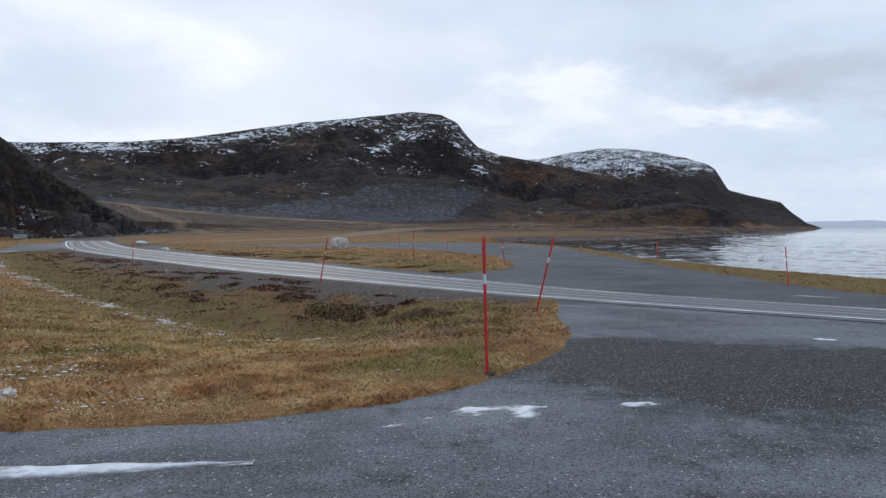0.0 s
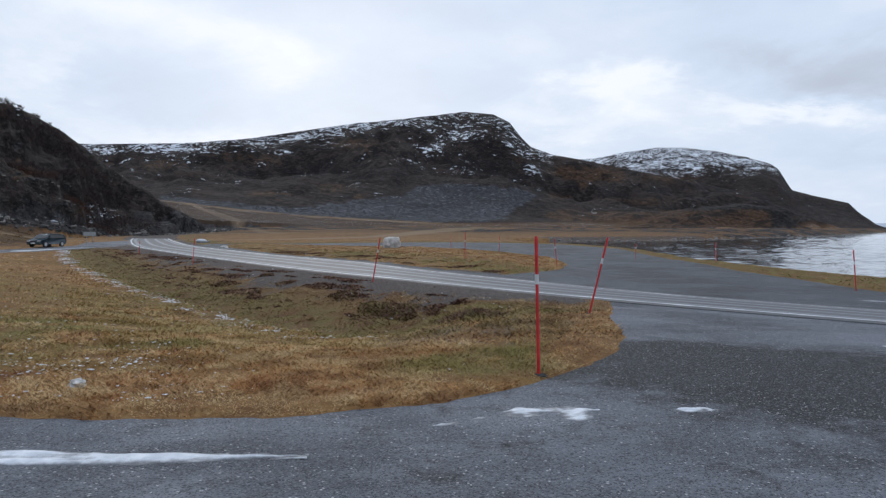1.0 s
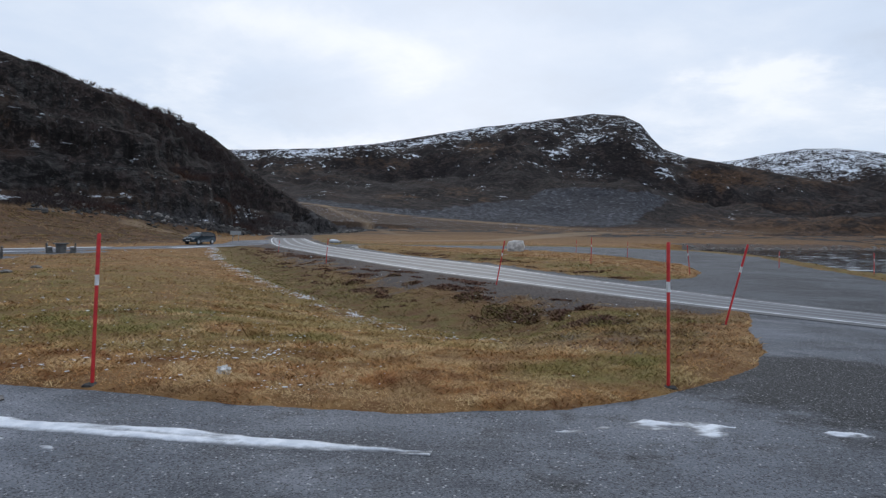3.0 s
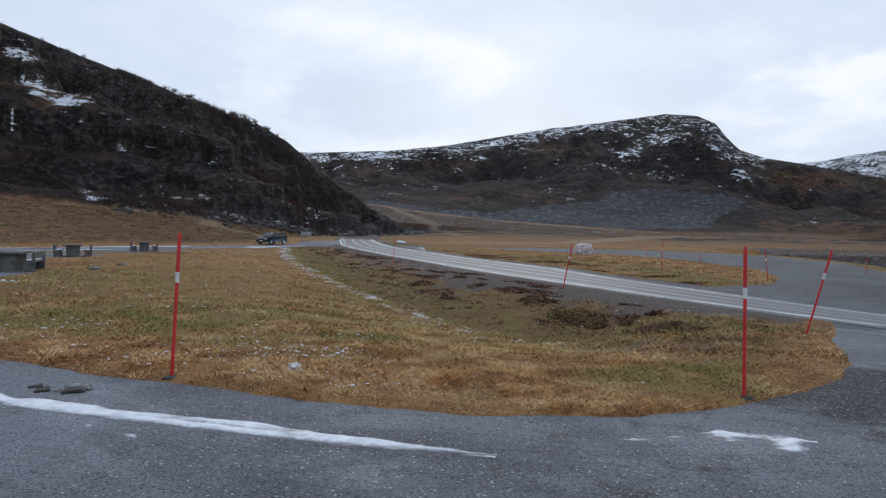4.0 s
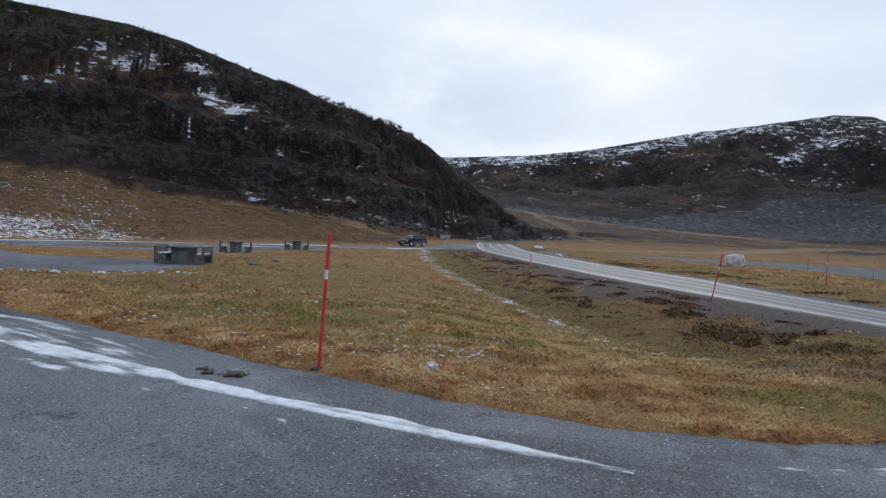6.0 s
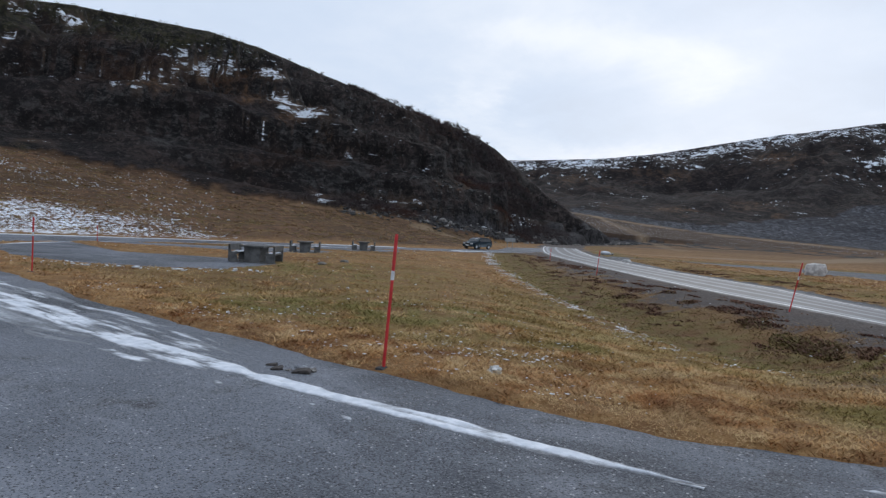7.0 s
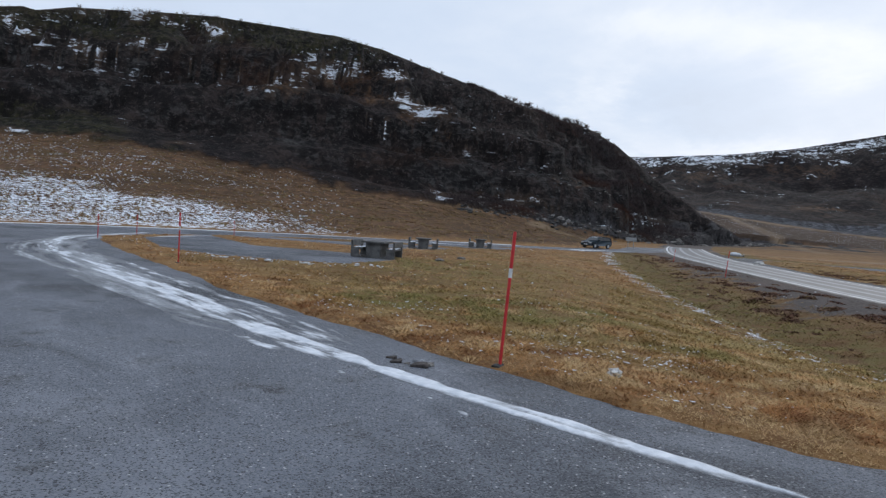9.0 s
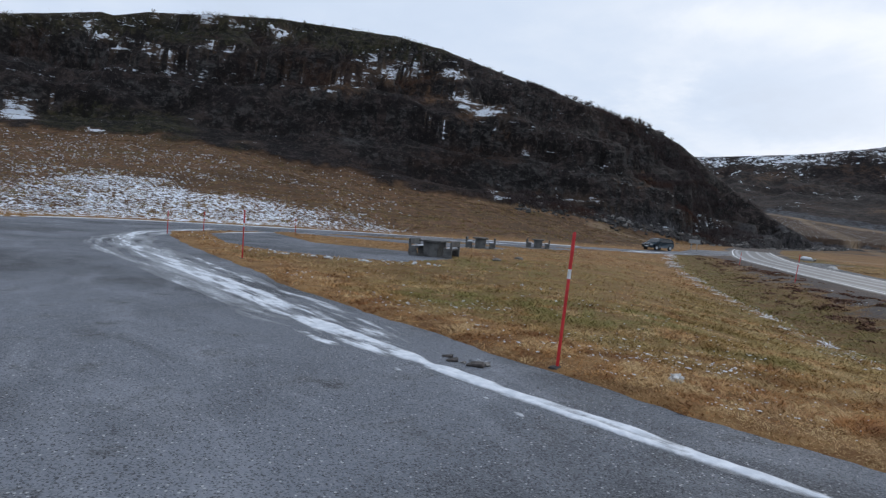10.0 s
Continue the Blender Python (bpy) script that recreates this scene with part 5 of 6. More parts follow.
# ---------------------------------------------------------------- snow lying on the asphalt
def snow_strip(line, half, cut, seed, label, step=0.06, across=26, thick=0.014, stretch=4.0, grain=0.35, taper=0.6, lift=0.0, full=1.0, rough=0.9):
    """A thin ragged sheet of snow along a line: where its noise is low it dips below the asphalt."""
    c = resample(line, step)
    t = np.gradient(c, axis=0)
    t /= np.linalg.norm(t, axis=1)[:, None]
    nrm = np.stack([-t[:, 1], t[:, 0]], -1)
    w = np.linspace(-1, 1, across)
    along = np.concatenate([[0], np.cumsum(np.linalg.norm(np.diff(c, axis=0), axis=1))])
    ends = np.minimum(smooth(0, taper, along), smooth(0, taper, along[-1] - along))
    hw = half * (0.35 + 0.65 * ends)
    P = c[:, None, :] + nrm[:, None, :] * (w[None, :, None] * hw[:, None, None])
    U, W = np.meshgrid(along, w * half, indexing="ij")
    n = fbm(U / stretch, W, grain, 4, seed)
    body = (1 - np.abs(w[None, :]) ** 3 * 1.7) * (0.25 + 0.75 * ends[:, None]) - cut + n * rough
    z0 = base_z(P[..., 0], P[..., 1]) + lift
    Z = z0 + np.clip(body, -0.5, 1.0) * thick
    ob = link_mesh("snow_patch", np.concatenate([P, Z[..., None]], -1).reshape(-1, 3), grid_faces(len(c), across), THIN_SNOW)
    ob.data.attributes.new("cover", "FLOAT", "POINT").data.foreach_set("value", (full * np.clip(body, -0.5, 1.5)).ravel().astype(np.float32))
    return tagged(ob, label, "snow")


snow_strip([(-1.25, 4.51), (-2.5, 4.36), (-3.5, 4.27), (-4.7, 4.14), (-5.6, 4.09), (-6.3, 4.07), (-7.1, 4.06)], 0.165, 0.04, 1, "narrow strip of old white snow on the asphalt", 0.03, 34, 0.020, 4, 0.10, 1.2, 0.0, 1.0, 0.62)
snow_strip([(-5.2, 4.09), (-6.4, 4.06), (-7.5, 4.05), (-8.6, 4.10), (-10.0, 4.2), (-11.2, 4.27)], 0.34, 0.30, 22, "wide ragged tongue of thin white snow on the asphalt", 0.03, 60, 0.010, 5, 0.13, 1.0, 0.0, 0.85)
snow_strip([(-8.0, 4.08), (-9.08, 4.16), (-11.76, 4.3), (-15.4, 4.42), (-18.7, 4.47), (-22.3, 4.63), (-25.0, 4.97), (-27.9, 5.62), (-32.5, 7.3), (-36.2, 9.8), (-40.8, 13.2)], 0.42, 0.36, 2, "long ragged strip of thin snow and ice on the asphalt", 0.05, 60, 0.006, 9, 0.12, 1.2, 0.0, 0.75)
snow_strip([(-6.9, 4.75), (-8.37, 4.91), (-10.1, 5.02), (-12.1, 5.02), (-15.4, 5.2), (-19.2, 5.6)], 0.17, 0.52, 3, "broken line of thin snow near the grass edge", 0.05, 30, 0.006, 7, 0.09, 1.0, 0.0, 0.6)
snow_strip([(-6.2, 4.45), (-8.4, 4.5), (-11.5, 4.65), (-15, 4.8), (-19, 5.0), (-24, 5.5)], 0.30, 0.85, 18, "scattered bits of thin snow on the asphalt", 0.04, 50, 0.006, 6, 0.10, 1.0, 0.0, 0.55)
snow_strip([(-8.0, 3.68), (-11.3, 3.6), (-15, 3.6), (-19, 3.6), (-23, 3.7), (-27, 4.6), (-31, 6.6)], 0.40, 0.85, 19, "faint streaks of ice on the asphalt", 0.05, 60, 0.005, 9, 0.13, 1.0, 0.0, 0.40)
snow_strip([(-8.5, 4.15), (-12, 4.3), (-16, 4.45), (-20, 4.6), (-24.5, 5.0), (-28.5, 6.0), (-33, 8.0), (-38, 11.5)], 1.2, 0.45, 20, "pale film of frost on the asphalt", 0.08, 60, 0.003, 8, 0.3, 2.0, 0.0, 0.30)
snow_strip([(-39.23, -1.30), (-45.70, 4.84), (-48.94, 12.03), (-50.33, 20.74), (-49.51, 29.84), (-47.26, 42.01), (-45.10, 51.25)], 0.38, 0.15, 4, "line of ploughed snow along the road edge", 0.12, 22, 0.05, 9, 0.5, 2.0)
snow_strip([(-33.95, 10.13), (-39.08, 15.84), (-43.43, 23.14), (-44.32, 33.03), (-42.19, 43.92), (-39.75, 56.41)], 0.30, 0.35, 5, "thin line of snow along the road edge", 0.12, 20, 0.02, 9, 0.5, 2.0)
snow_strip([(-41.44, 53.88), (-40.73, 58.73), (-41.37, 64.64)], 0.5, 0.3, 15, "thin snow on the road beside the car", 0.12, 20, 0.03, 6, 0.5, 1.0)
snow_strip([(0.08, 5.70), (0.35, 5.74), (0.65, 5.76), (0.98, 5.86)], 0.24, 0.58, 6, "ragged patch of melting snow on the asphalt", 0.015, 44, 0.014, 2.0, 0.11, 0.2)
snow_strip([(1.62, 5.98), (1.82, 6.00), (2.03, 6.04)], 0.085, 0.4, 7, "small patch of melting snow on the asphalt", 0.012, 26, 0.012, 2.0, 0.07, 0.1)
snow_strip([(-0.45, 5.30), (-0.25, 5.40), (0.00, 5.62)], 0.06, 0.45, 8, "small patch of melting snow on the asphalt", 0.02, 18, 0.012, 2.5, 0.1, 0.1)
snow_strip([(5.58, 9.92), (5.74, 9.86), (5.88, 9.82)], 0.07, 0.2, 9, "small patch of melting snow on the asphalt", 0.03, 18, 0.02, 2.5, 0.15, 0.1)
snow_strip([(-7.75, 3.56), (-7.2, 3.58), (-6.7, 3.66)], 0.12, 0.55, 10, "small thin lobe of ice on the asphalt", 0.02, 24, 0.008, 2.0, 0.12, 0.15, 0.0, 0.7)
snow_strip([(-5.62, 3.66), (-5.50, 3.64), (-5.40, 3.62)], 0.07, 0.45, 12, "small thin patch of ice on the asphalt", 0.012, 20, 0.008, 1.5, 0.08, 0.06, 0.0, 0.30)
snow_strip([(-4.44, 3.84), (-4.30, 3.81)], 0.035, 0.5, 23, "small thin patch of ice on the asphalt", 0.012, 16, 0.008, 1.5, 0.08, 0.05, 0.0, 0.34)
snow_strip([(-3.96, 3.80), (-3.80, 3.75)], 0.04, 0.4, 24, "small thin patch of ice on the asphalt", 0.012, 16, 0.008, 1.5, 0.08, 0.05, 0.0, 0.34)
snow_strip([(-3.58, 54.25), (0.22, 54.79), (3.39, 50.27)], 0.5, 0.25, 13, "streak of snow on the lay-by asphalt", 0.2, 20, 0.03, 5, 0.6, 0.8)
snow_strip([(-2.60, 47.93), (0.52, 46.40)], 0.4, 0.25, 14, "streak of snow on the lay-by asphalt", 0.2, 20, 0.03, 5, 0.6, 0.8, 0.25)
snow_strip([(-38.6, 83.5), (-37.8, 83.9), (-37.0, 84.0)], 0.55, 0.15, 16, "small heap of snow beside the road bend", 0.05, 26, 0.42, 1.3, 0.5, 0.5, 0.12)
snow_strip([(10.50, 20.90), (12.00, 20.00), (14.00, 18.60)], 0.25, 0.3, 17, "streak of snow along the lay-by edge", 0.1, 20, 0.03, 5, 0.5, 0.8)

snow_strip([(-5.62, 4.66), (-5.48, 4.74), (-5.36, 4.76)], 0.07, 0.25, 21, "small cap of icy snow beside the broken stones", 0.012, 22, 0.05, 1.5, 0.08, 0.1, 0.01)


# ---------------------------------------------------------------- grass, heather and scrub
def build_blades(nt, dry, green, dark, pale):
    p = place(nt)
    rnd = node(nt, "ShaderNodeNewGeometry").outputs["Random Per Island"]
    col = mix_c(nt, rnd, dry[0], dry[1])
    shift = node(nt, "ShaderNodeMapping", {"Vector": p, "Location": (7.3, 2.1, 0)}).outputs[0]
    col = mix_c(nt, math_n(nt, "MULTIPLY", ramp_n(nt, noise_n(nt, p, 0.45, 6, 0.65), 0.46, 0.60), 0.85), col, dark)
    col = mix_c(nt, math_n(nt, "MULTIPLY", ramp_n(nt, noise_n(nt, shift, 2.2, 6, 0.65), 0.50, 0.64), 0.8), col, pale)
    far_p = node(nt, "ShaderNodeMapping", {"Vector": p, "Location": (-3.1, 11.7, 0)}).outputs[0]
    clump = noise_n(nt, far_p, 1.5, 5, 0.6, 0.4)
    col = mix_c(nt, math_n(nt, "MULTIPLY", ramp_n(nt, clump, 0.50, 0.57), 0.8), col, tuple(c * 0.55 for c in dark))
    col = mix_c(nt, math_n(nt, "MULTIPLY", ramp_n(nt, clump, 0.45, 0.38), 0.75), col, pale)
    col = mix_c(nt, math_n(nt, "MULTIPLY", ramp_n(nt, noise_n(nt, shift, 0.6, 5, 0.6, 0.4), 0.50, 0.60), 0.6), col, pale)
    gfac = math_n(nt, "MULTIPLY", ramp_n(nt, noise_n(nt, p, 0.9, 5, 0.6), 0.36, 0.56), node(nt, "ShaderNodeAttribute", attribute_name="green").outputs["Fac"])
    col = mix_c(nt, gfac, col, mix_c(nt, rnd, tuple(c * 0.55 for c in green), green))
    return principled(nt, col, 0.85, 0, None, Specular_IOR_Level=0.15)


def build_scrub(nt):
    rnd = node(nt, "ShaderNodeNewGeometry").outputs["Random Per Island"]
    col = mix_c(nt, rnd, (0.020, 0.015, 0.015), (0.105, 0.082, 0.080))
    col = mix_c(nt, ramp_n(nt, noise_n(nt, place(nt), 0.08, 4), 0.5, 0.7), col, (0.085, 0.042, 0.028))
    return principled(nt, col, 0.9, 0, None, Specular_IOR_Level=0.1)


SCRUB = material("bare_scrub_twigs", build_scrub)
BLADES = material("dry_autumn_grass", lambda nt: build_blades(nt, ((0.34, 0.172, 0.068), (0.57, 0.330, 0.136)), (0.27, 0.235, 0.075), (0.33, 0.132, 0.048), (0.60, 0.43, 0.225)))
BANK_GRASS = material("dull_bank_grass", lambda nt: build_blades(nt, ((0.17, 0.098, 0.045), (0.37, 0.235, 0.105)), (0.25, 0.215, 0.070), (0.17, 0.078, 0.040), (0.38, 0.28, 0.15)))
HEATHER = material("dark_heather", lambda nt: build_blades(nt, ((0.085, 0.042, 0.030), (0.19, 0.100, 0.068)), (0.17, 0.135, 0.052), (0.10, 0.044, 0.032), (0.19, 0.12, 0.075)))


def blades(name, xs, ys, high, wide, flop, mat, label, category, seed, green=None, zs=None):
    """Many single blades as one object: each a thin bent triangle pair."""
    rng = np.random.default_rng(seed)
    n = len(xs)
    zs = ground(xs, ys) if zs is None else zs
    a, b = rng.uniform(0, 6.283, n), rng.uniform(0, 6.283, n)
    tilt = flop * rng.uniform(0.72, 1.0, n)
    reach = high * np.sin(tilt)
    up_ = high * np.cos(tilt)
    side = np.stack([np.cos(b), np.sin(b), np.zeros(n)], -1) * (wide / 2)[:, None]
    foot = np.stack([xs, ys, zs - 0.006], -1)
    mid = foot + np.stack([np.cos(a) * reach * 0.4, np.sin(a) * reach * 0.4, up_ * 0.65 + 0.004], -1)
    tip = foot + np.stack([np.cos(a) * reach, np.sin(a) * reach, up_ + 0.004], -1)
    V = np.stack([foot - side, foot + side, mid + side * 0.7, mid - side * 0.7, tip], 1)
    o = (np.arange(n) * 5)[:, None]
    F = np.concatenate([o + np.array([[0, 1, 2]]), o + np.array([[0, 2, 3]]), o + np.array([[3, 2, 4]])], 0)
    ob = link_mesh(name, V.reshape(-1, 3), F, mat, True)
    if green is not None:
        ob.data.attributes.new("green", "FLOAT", "POINT").data.foreach_set("value", np.repeat(green, 5).astype(np.float32))
    return tagged(ob, label, category, kind="stuff")


def grass_places(n, az0, az1, r0, r1, seed):
    rng = np.random.default_rng(seed)
    a = np.radians(rng.uniform(az0, az1, n))
    r = r0 * (r1 / r0) ** rng.uniform(0, 1, n)
    return -r * np.sin(a), r * np.cos(a), r


def paved(x, y):
    return np.minimum.reduce([signed(x, y, ASPHALT), np.abs(lateral(x, y)) - 3.4, np.maximum(signed(x, y, LAYBY), -signed(x, y, ISLAND))] + [signed(x, y, p) for p in PADS])


gx_, gy_, gr_ = (np.concatenate(q) for q in zip(grass_places(330000, -35, 90, 4.9, 110, 21), grass_places(110000, -15, 90, 4.9, 16, 20), grass_places(120000, -6, 34, 10.5, 75, 19)))
z_, rock_, grav_, snow_, scree_, green_, track_, moor_, hill_, bank_ = ground(gx_, gy_, True)[:10]
pv = paved(gx_, gy_)
rng = np.random.default_rng(22)
ok = (moor_ < rng.uniform(0.3, 1.8, len(pv))) & (pv > -0.12) & (z_ > base_z(gx_, gy_) * (pv < 0.15) + 0.003 * (pv < 0.15) - 9 * (pv >= 0.15)) & (rock_ < 0.3) & (grav_ < rng.uniform(0.2, 0.95, len(pv))) & (z_ > SEA + 0.12) & (snow_ < rng.uniform(0.15, 1.2, len(pv)))
gx_, gy_, gr_, green_, pv, bank_, z_ = gx_[ok], gy_[ok], gr_[ok], green_[ok], pv[ok], bank_[ok], z_[ok]
tall = (0.06 + 0.11 * rng.uniform(0, 1, len(gx_)) ** 2) * (1 + 0.8 * np.clip(fbm(gx_, gy_, 0.7, 3, 23), -0.7, 1)) * (0.8 + 0.2 * smooth(0, 0.8, pv))
tip_ = smooth(3.0, 1.2, np.hypot((gx_ - 0.2) * 0.9, gy_ - 11.6))
on_bank = rng.uniform(0, 1, len(gx_)) < np.maximum.reduce([bank_, 0.7 * tip_, 0.8 * ((lateral(gx_, gy_) > 4) & (signed(gx_, gy_, ISLAND) > 0) & (gr_ < 90))])
for name, here, mat, label in (("grass", ~on_bank, BLADES, "yellow-brown matted autumn grass"), ("bank_grass", on_bank, BANK_GRASS, "dull olive-brown grass on the road bank")):
    blades(name, gx_[here], gy_[here], tall[here], 0.0035 + 0.0010 * gr_[here], 1.5, mat, label, "grass", 24, green_[here], z_[here])

# heather on the road bank and tufts along it
hx, hy, hr = grass_places(260000, -6, 33, 8.5, 70, 25)
lat_ = lateral(hx, hy)
run = hx * -0.55 + hy * 0.83
spot, olive = np.zeros(len(hx)), np.zeros(len(hx))
for bx, by, long, wide, moss in ((-4.5, 19.8, 0.75, 0.4, 0.3), (-2.9, 17.3, 1.25, 0.55, 0.75), (-2.3, 16.6, 0.9, 0.5, 0.5), (-1.1, 15.8, 1.1, 0.42, 0.0), (-11.1, 27.7, 0.6, 0.35, 0.2), (-9.3, 26.6, 0.7, 0.35, 0.2), (-7.6, 23.8, 0.6, 0.35, 0.2), (-10.9, 25.8, 0.6, 0.4, 0.5), (-14.5, 31.5, 0.8, 0.4, 0.2), (-0.4, 12.6, 1.0, 0.6, 0.4)):
    u_, v_ = (hx - bx) * -0.55 + (hy - by) * 0.83, (hx - bx) * 0.83 + (hy - by) * 0.55
    s_ = smooth(1.15, 0.45, np.hypot(u_ / long, v_ / wide) + 0.28 * fbm(hx, hy, 0.45, 3, 26))
    spot, olive = np.maximum(spot, s_), np.where(s_ > 0.05, moss, olive)
streak = smooth(0.22, 0.55, fbm(run / 1.7 + lat_ * 0.5, lat_ / 0.5, 1.0, 3, 27)) * smooth(-9.0, -7.0, lat_) * smooth(-3.9, -4.6, lat_) * smooth(15, 19, hr)
tip = 0.16 * smooth(3.2, 1.5, np.hypot((hx - 0.1) * 0.9, hy - 11.4) + 0.6 * fbm(hx, hy, 0.9, 3, 35))
isl = smooth(0.1, 0.5, fbm(hx, hy, 1.6, 3, 28)) * smooth(4.0, 4.6, lat_) * smooth(7.0, 5.6, lat_) * (signed(hx, hy, ISLAND) < 0)
mass = np.maximum.reduce([spot, 0.55 * streak, tip, 0.6 * isl])
ok = (rng.uniform(0, 1, len(hx)) < smooth(0.12, 0.45, mass)) & (paved(hx, hy) > 0.2)
hx, hy, hr, mass, olive = hx[ok], hy[ok], hr[ok], mass[ok], olive[ok]
blades("heather", hx, hy, (0.05 + 0.15 * mass) * rng.uniform(0.5, 1.0, len(hx)), 0.010 + 0.0022 * hr, 1.3, HEATHER, "low brown heather clumps on the road bank", "heather", 29, np.where(rng.uniform(0, 1, len(hx)) < olive, 1.0, 0.0))

# crumbs of snow in the grass
sx, sy, sr = (np.concatenate(q) for q in zip(grass_places(9000, -2, 86, 5.4, 60, 31), grass_places(12000, 20, 70, 5.4, 17, 38)))
dd_, al_ = seg_dist(sx, sy, DITCH)
s_az = np.degrees(np.arctan2(-sx, sy))
strewn = smooth(0.05, 0.6, fbm(sx, sy, 0.9, 3, 39)) * smooth(20, 34, s_az) * smooth(16, 9, sr)
clump = smooth(0.15, 0.75, fbm(sx, sy, 1.5, 3, 33)) * 0.22 + 0.02 + 0.22 * strewn + 0.9 * smooth(1.0, 0.2, dd_) * smooth(8.5, 7.2, al_) + 0.8 * smooth(1.5, 0.3, np.abs(signed(sx, sy, PADS[0]) - 0.6)) * (sy < 12)
ok = (rng.uniform(0, 1, len(sx)) < clump) & (paved(sx, sy) > 0.35) & (ground(sx, sy) > -1)
sx, sy, sr = sx[ok], sy[ok], sr[ok]
run_ = resample(DITCH[:8], 0.05)
pick = rng.integers(0, len(run_), 1500)
ex, ey = run_[pick, 0] + rng.normal(0, 0.28, 1500), run_[pick, 1] + rng.normal(0, 0.28, 1500)
ok = fbm(ex, ey, 1.6, 3, 64) > 0.0
sx, sy = np.concatenate([sx, ex[ok]]), np.concatenate([sy, ey[ok]])
sr = np.hypot(sx, sy)
scatter_stones("snow_crumbs", sx, sy, 0.005 + 0.0008 * sr + 0.022 * rng.uniform(0, 1, len(sx)) ** 7, SNOW, "small remains of snow between the grass", 34, 0.55, 0.22, 0.010)

bx0, by0 = -51.4, 72.8
ba_, bd_ = rng.uniform(0, 6.283, 900), 1.0 * np.sqrt(rng.uniform(0, 1, 900))
blades("bush", bx0 + bd_ * np.cos(ba_), by0 + bd_ * np.sin(ba_), (2.0 - 0.9 * bd_) * rng.uniform(0.5, 1.0, 900), np.full(900, 0.035), 0.5, RED_TWIG, "leafless red-brown bush beside the loop road", "bush", 37)
rim = resample([(-21.8, 8.5), (-19.6, 9.6), (-18.4, 11.0), (-17.5, 12.8)], 0.05)
pick = rng.integers(0, len(rim), 60)
scatter_stones("snow_crumbs", rim[pick, 0] + rng.normal(0, 0.3, 60), rim[pick, 1] + rng.normal(0, 0.4, 60), 0.025 + 0.065 * rng.uniform(0, 1, 60) ** 2, SNOW, "old snow clumps along the rim of the picnic pad", 36, 0.5, 0.35)

# bare birch scrub on the hill
ba = np.radians(np.concatenate([rng.uniform(27.5, 90, 24000), rng.uniform(31, 50, 16000)]))
bu = rng.uniform(0.0, 1.0, 40000) ** 0.8
brf, brc = table(np.degrees(ba), HILL, 1), table(np.degrees(ba), HILL, 3)
br = brf + (brc - brf) * bu
bx_, by_ = -br * np.sin(ba), br * np.cos(ba)
dense = smooth(-0.05, 0.45, fbm(bx_, by_, 20, 4, 43)) * (0.35 + 0.65 * smooth(75, 55, np.degrees(ba))) * np.where(np.degrees(ba) < 47, smooth(0.80, 0.66, bu), smooth(0.56, 0.42, bu))
ok = rng.uniform(0, 1, len(bx_)) < dense
bx_, by_ = bx_[ok], by_[ok]
k = 16
bx_, by_ = np.repeat(bx_, k) + rng.normal(0, 0.4, len(bx_) * k), np.repeat(by_, k) + rng.normal(0, 0.4, len(by_) * k)
blades("birch_scrub", bx_, by_, rng.uniform(0.4, 1.5, len(bx_)), rng.uniform(0.025, 0.07, len(bx_)), 0.9, SCRUB, "bare brown birch scrub on the hillside", "scrub", 44)


ja = np.radians(rng.uniform(34, 88, 420))
jr = table(np.degrees(ja), HILL, 1) * (1.02 - np.abs(rng.normal(0, 0.09, 420)))
jx, jy = np.repeat(-jr * np.sin(ja), 40), np.repeat(jr * np.cos(ja), 40)
spread = np.repeat(rng.uniform(0.2, 0.9, 420), 40)
jx, jy = jx + rng.normal(0, 1, len(jx)) * spread, jy + rng.normal(0, 1, len(jy)) * spread
blades("juniper_scrub", jx, jy, rng.uniform(0.10, 0.35, len(jx)), np.full(len(jx), 0.06), 1.3, HEATHER, "low dark juniper and heather at the cliff foot", "scrub", 46, np.full(len(jx), 0.7))


ta = np.radians(rng.uniform(33, 90, 5200))
tr = table(np.degrees(ta), HILL, 1) * (1 - 0.55 * rng.uniform(0, 1, 5200))
tx, ty = -tr * np.sin(ta), tr * np.cos(ta)
up_slope = (ground(tx, ty) > base_z(tx, ty) + 0.25) & (paved(tx, ty) > 1.0)
tx, ty, tr, ta = tx[up_slope], ty[up_slope], tr[up_slope], np.degrees(ta[up_slope])
tuft_n = 12
gx2, gy2 = np.repeat(tx, tuft_n) + rng.normal(0, 0.22, len(tx) * tuft_n), np.repeat(ty, tuft_n) + rng.normal(0, 0.22, len(tx) * tuft_n)
blades("tussocks", gx2, gy2, np.repeat(rng.uniform(0.12, 0.4, len(tx)), tuft_n) * rng.uniform(0.5, 1, len(gx2)), np.full(len(gx2), 0.06), 1.2, BANK_GRASS, "dull brown grass tussocks on the slope", "grass", 47, np.repeat((rng.uniform(0, 1, len(tx)) < 0.2).astype(float), tuft_n))
fa_ = np.radians(56 + 34 * rng.uniform(0, 1, 4200) ** 0.7)
fr_ = table(np.degrees(fa_), HILL, 1) * (1.0 - 0.6 * rng.uniform(0, 1, 4200) ** 0.8)
fx_, fy_ = -fr_ * np.sin(fa_), fr_ * np.cos(fa_)
fok = (ground(fx_, fy_) > base_z(fx_, fy_) + 0.2) & (paved(fx_, fy_) > 0.6) & (fbm(fx_, fy_, 7, 3, 48) > -0.15)
scatter_stones("snow_crumbs", fx_[fok], fy_[fok], 0.05 + 0.13 * rng.uniform(0, 1, int(fok.sum())) ** 2, SNOW, "flecks of old snow between the tussocks", 49, 0.4, 0.4)


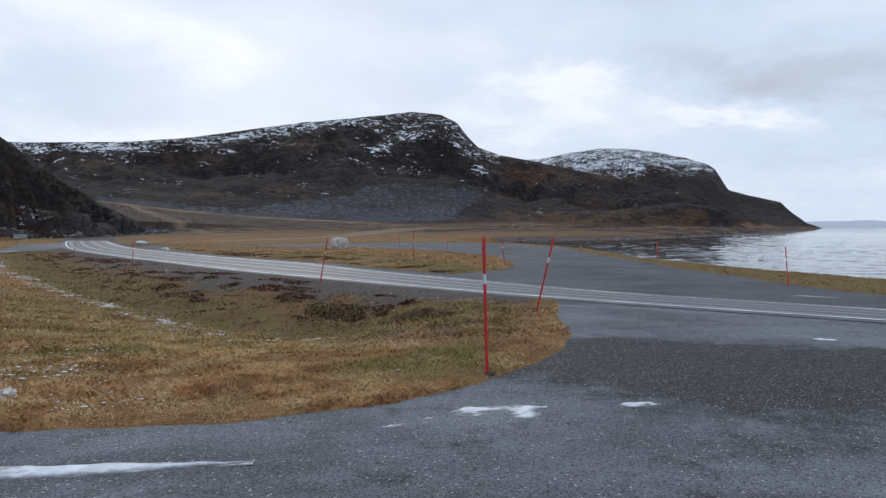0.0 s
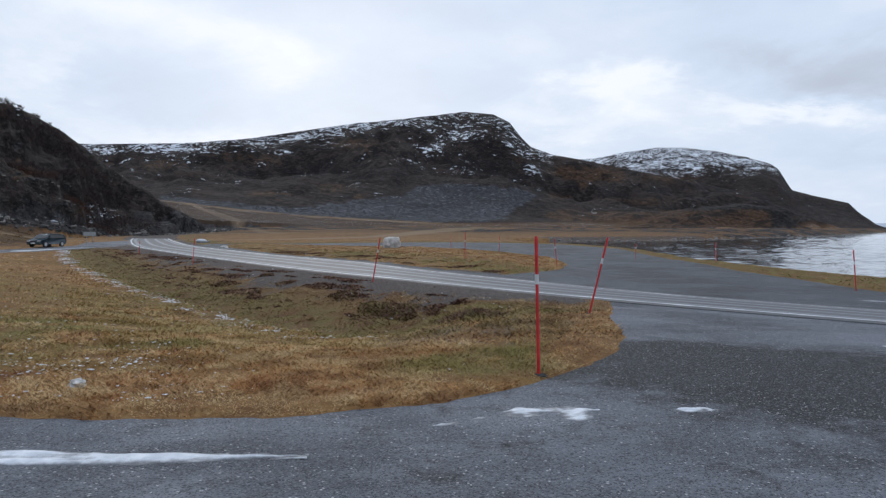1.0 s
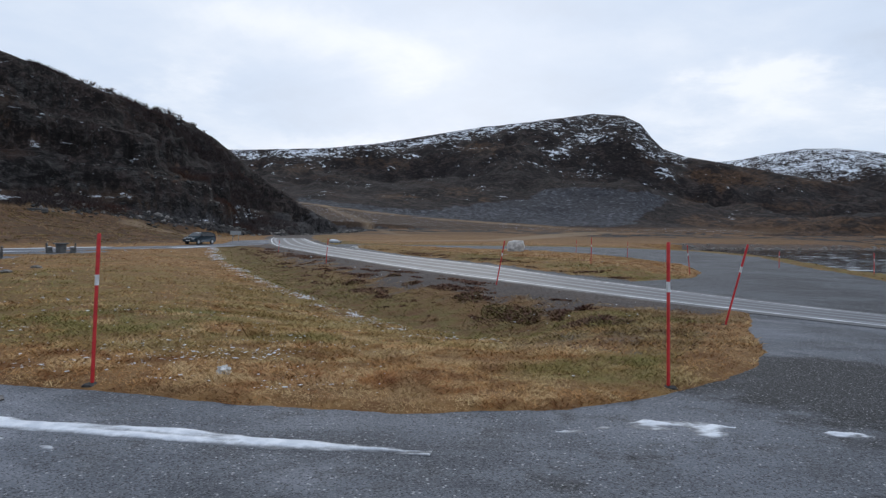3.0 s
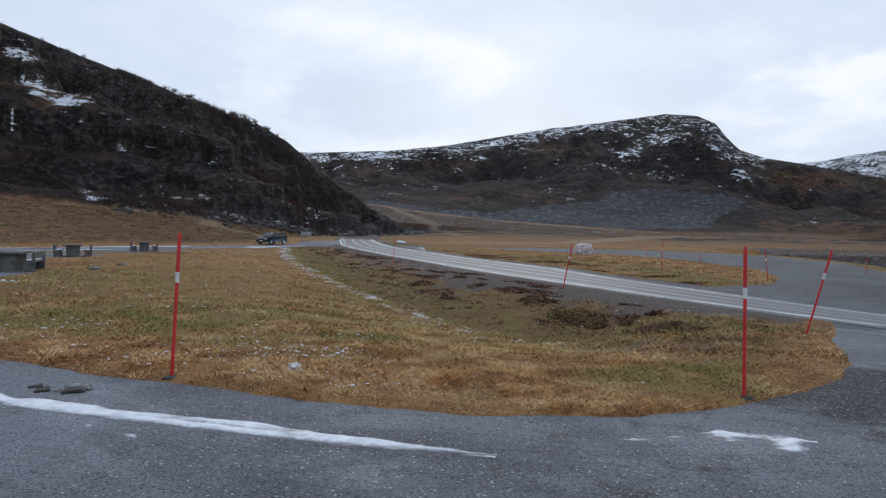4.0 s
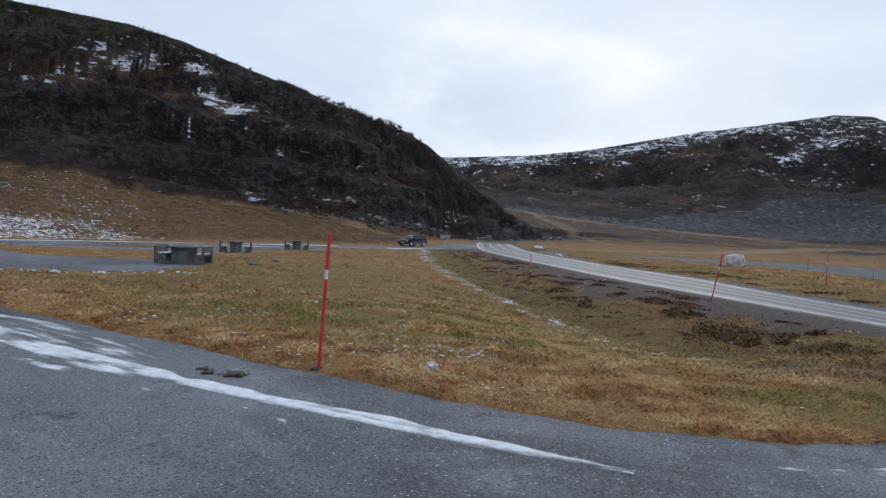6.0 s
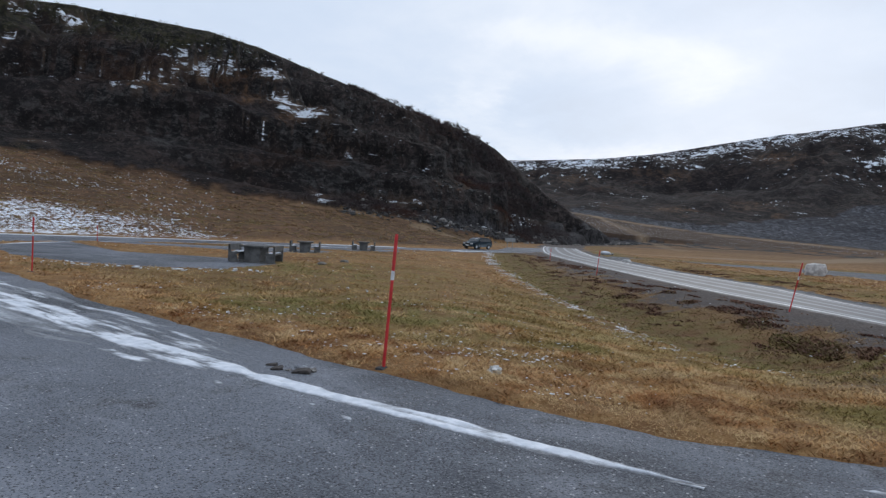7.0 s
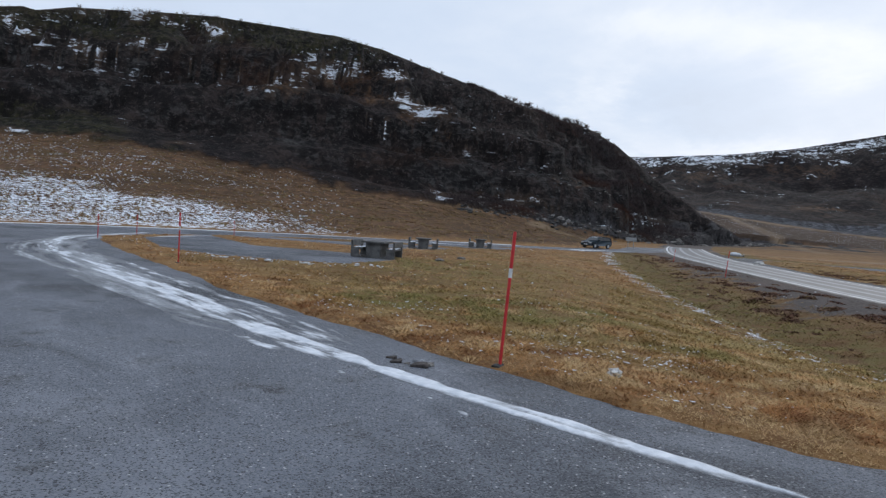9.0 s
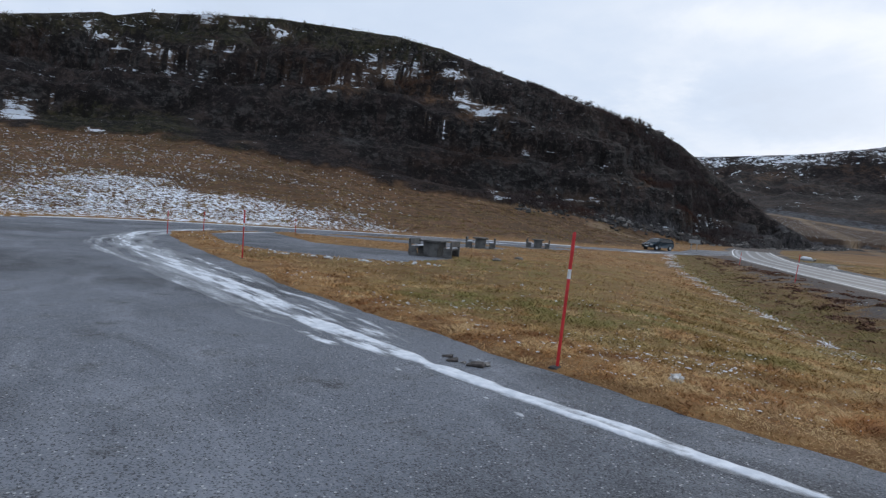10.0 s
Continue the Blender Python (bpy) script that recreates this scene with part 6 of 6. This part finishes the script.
def bare_birch(bearing, dist, height, seed):
    """A leafless mountain birch: a few tapered stems with forking twigs."""
    rg = random.Random(seed)
    a = radians(bearing)
    x, y = -math.sin(a) * dist, math.cos(a) * dist
    ob = thing("bare_birch", pose(x, y, gz_at(x, y) - 0.15, 0, 0, rg.uniform(0, 360)), "leafless low mountain birch on the ridge", "birch", "birches on the ridge")
    stems, crown = bmesh.new(), bmesh.new()

    def limb(bm, a_, b_, r0, r1):
        m = Matrix.Translation((a_ + b_) / 2) @ (b_ - a_).to_track_quat("Z", "Y").to_matrix().to_4x4()
        bmesh.ops.create_cone(bm, segments=4, radius1=r0, radius2=r1, depth=(b_ - a_).length, matrix=m)

    for _ in range(rg.randint(4, 7)):
        d = Vector((rg.uniform(-0.8, 0.8), rg.uniform(-0.8, 0.8), 1)).normalized()
        top = d * height * rg.uniform(0.55, 0.8)
        limb(stems, Vector((rg.uniform(-0.25, 0.25), rg.uniform(-0.25, 0.25), 0)), top, 0.045, 0.02)
        for _k in range(9):
            s0 = top * rg.uniform(0.35, 1.0)
            d2 = (d + Vector((rg.uniform(-0.9, 0.9), rg.uniform(-0.9, 0.9), rg.uniform(-0.1, 0.6)))).normalized()
            e0 = s0 + d2 * height * rg.uniform(0.2, 0.42)
            limb(crown, s0, e0, 0.02, 0.012)
            for _j in range(3):
                s1 = s0.lerp(e0, rg.uniform(0.3, 1.0))
                d3 = (d2 + Vector((rg.uniform(-0.8, 0.8), rg.uniform(-0.8, 0.8), rg.uniform(-0.2, 0.6)))).normalized()
                limb(crown, s1, s1 + d3 * height * rg.uniform(0.1, 0.2), 0.013, 0.008)
    part("trunk", stems, TWIG, ob)
    part("crown", crown, TWIG, ob, "bare forking twigs")
    return ob


for i in range(60):
    b = random.choice((34.5 + 12 * random.random(), 37.0 + 5.0 * random.random()))
    bare_birch(b, float(table(b, HILL, 3)) - random.uniform(1, 7), random.uniform(1.0, 2.5) * (1.0 if 37 < b < 44 else 0.65), i)
for b, h in ((49.3, 1.5), (50.4, 1.2), (52, 1.3), (66, 1.6), (70.8, 1.2), (77.6, 1.8)):
    bare_birch(b, float(table(b, HILL, 3)) - 2, h, int(b * 10))

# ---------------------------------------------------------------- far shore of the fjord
# low ridge at 4.5 km; its haze is only surface colour
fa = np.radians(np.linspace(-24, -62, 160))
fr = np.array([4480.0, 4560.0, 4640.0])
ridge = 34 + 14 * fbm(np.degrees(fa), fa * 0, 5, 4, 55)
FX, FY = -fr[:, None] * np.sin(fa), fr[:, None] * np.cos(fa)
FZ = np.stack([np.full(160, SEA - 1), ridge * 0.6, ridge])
tagged(link_mesh("backdrop", np.stack([FX, FY, FZ], -1).reshape(-1, 3), grid_faces(3, 160), FAR_LAND), "distant shore across the fjord, haze painted in pale blue", "distant land", kind="structure")
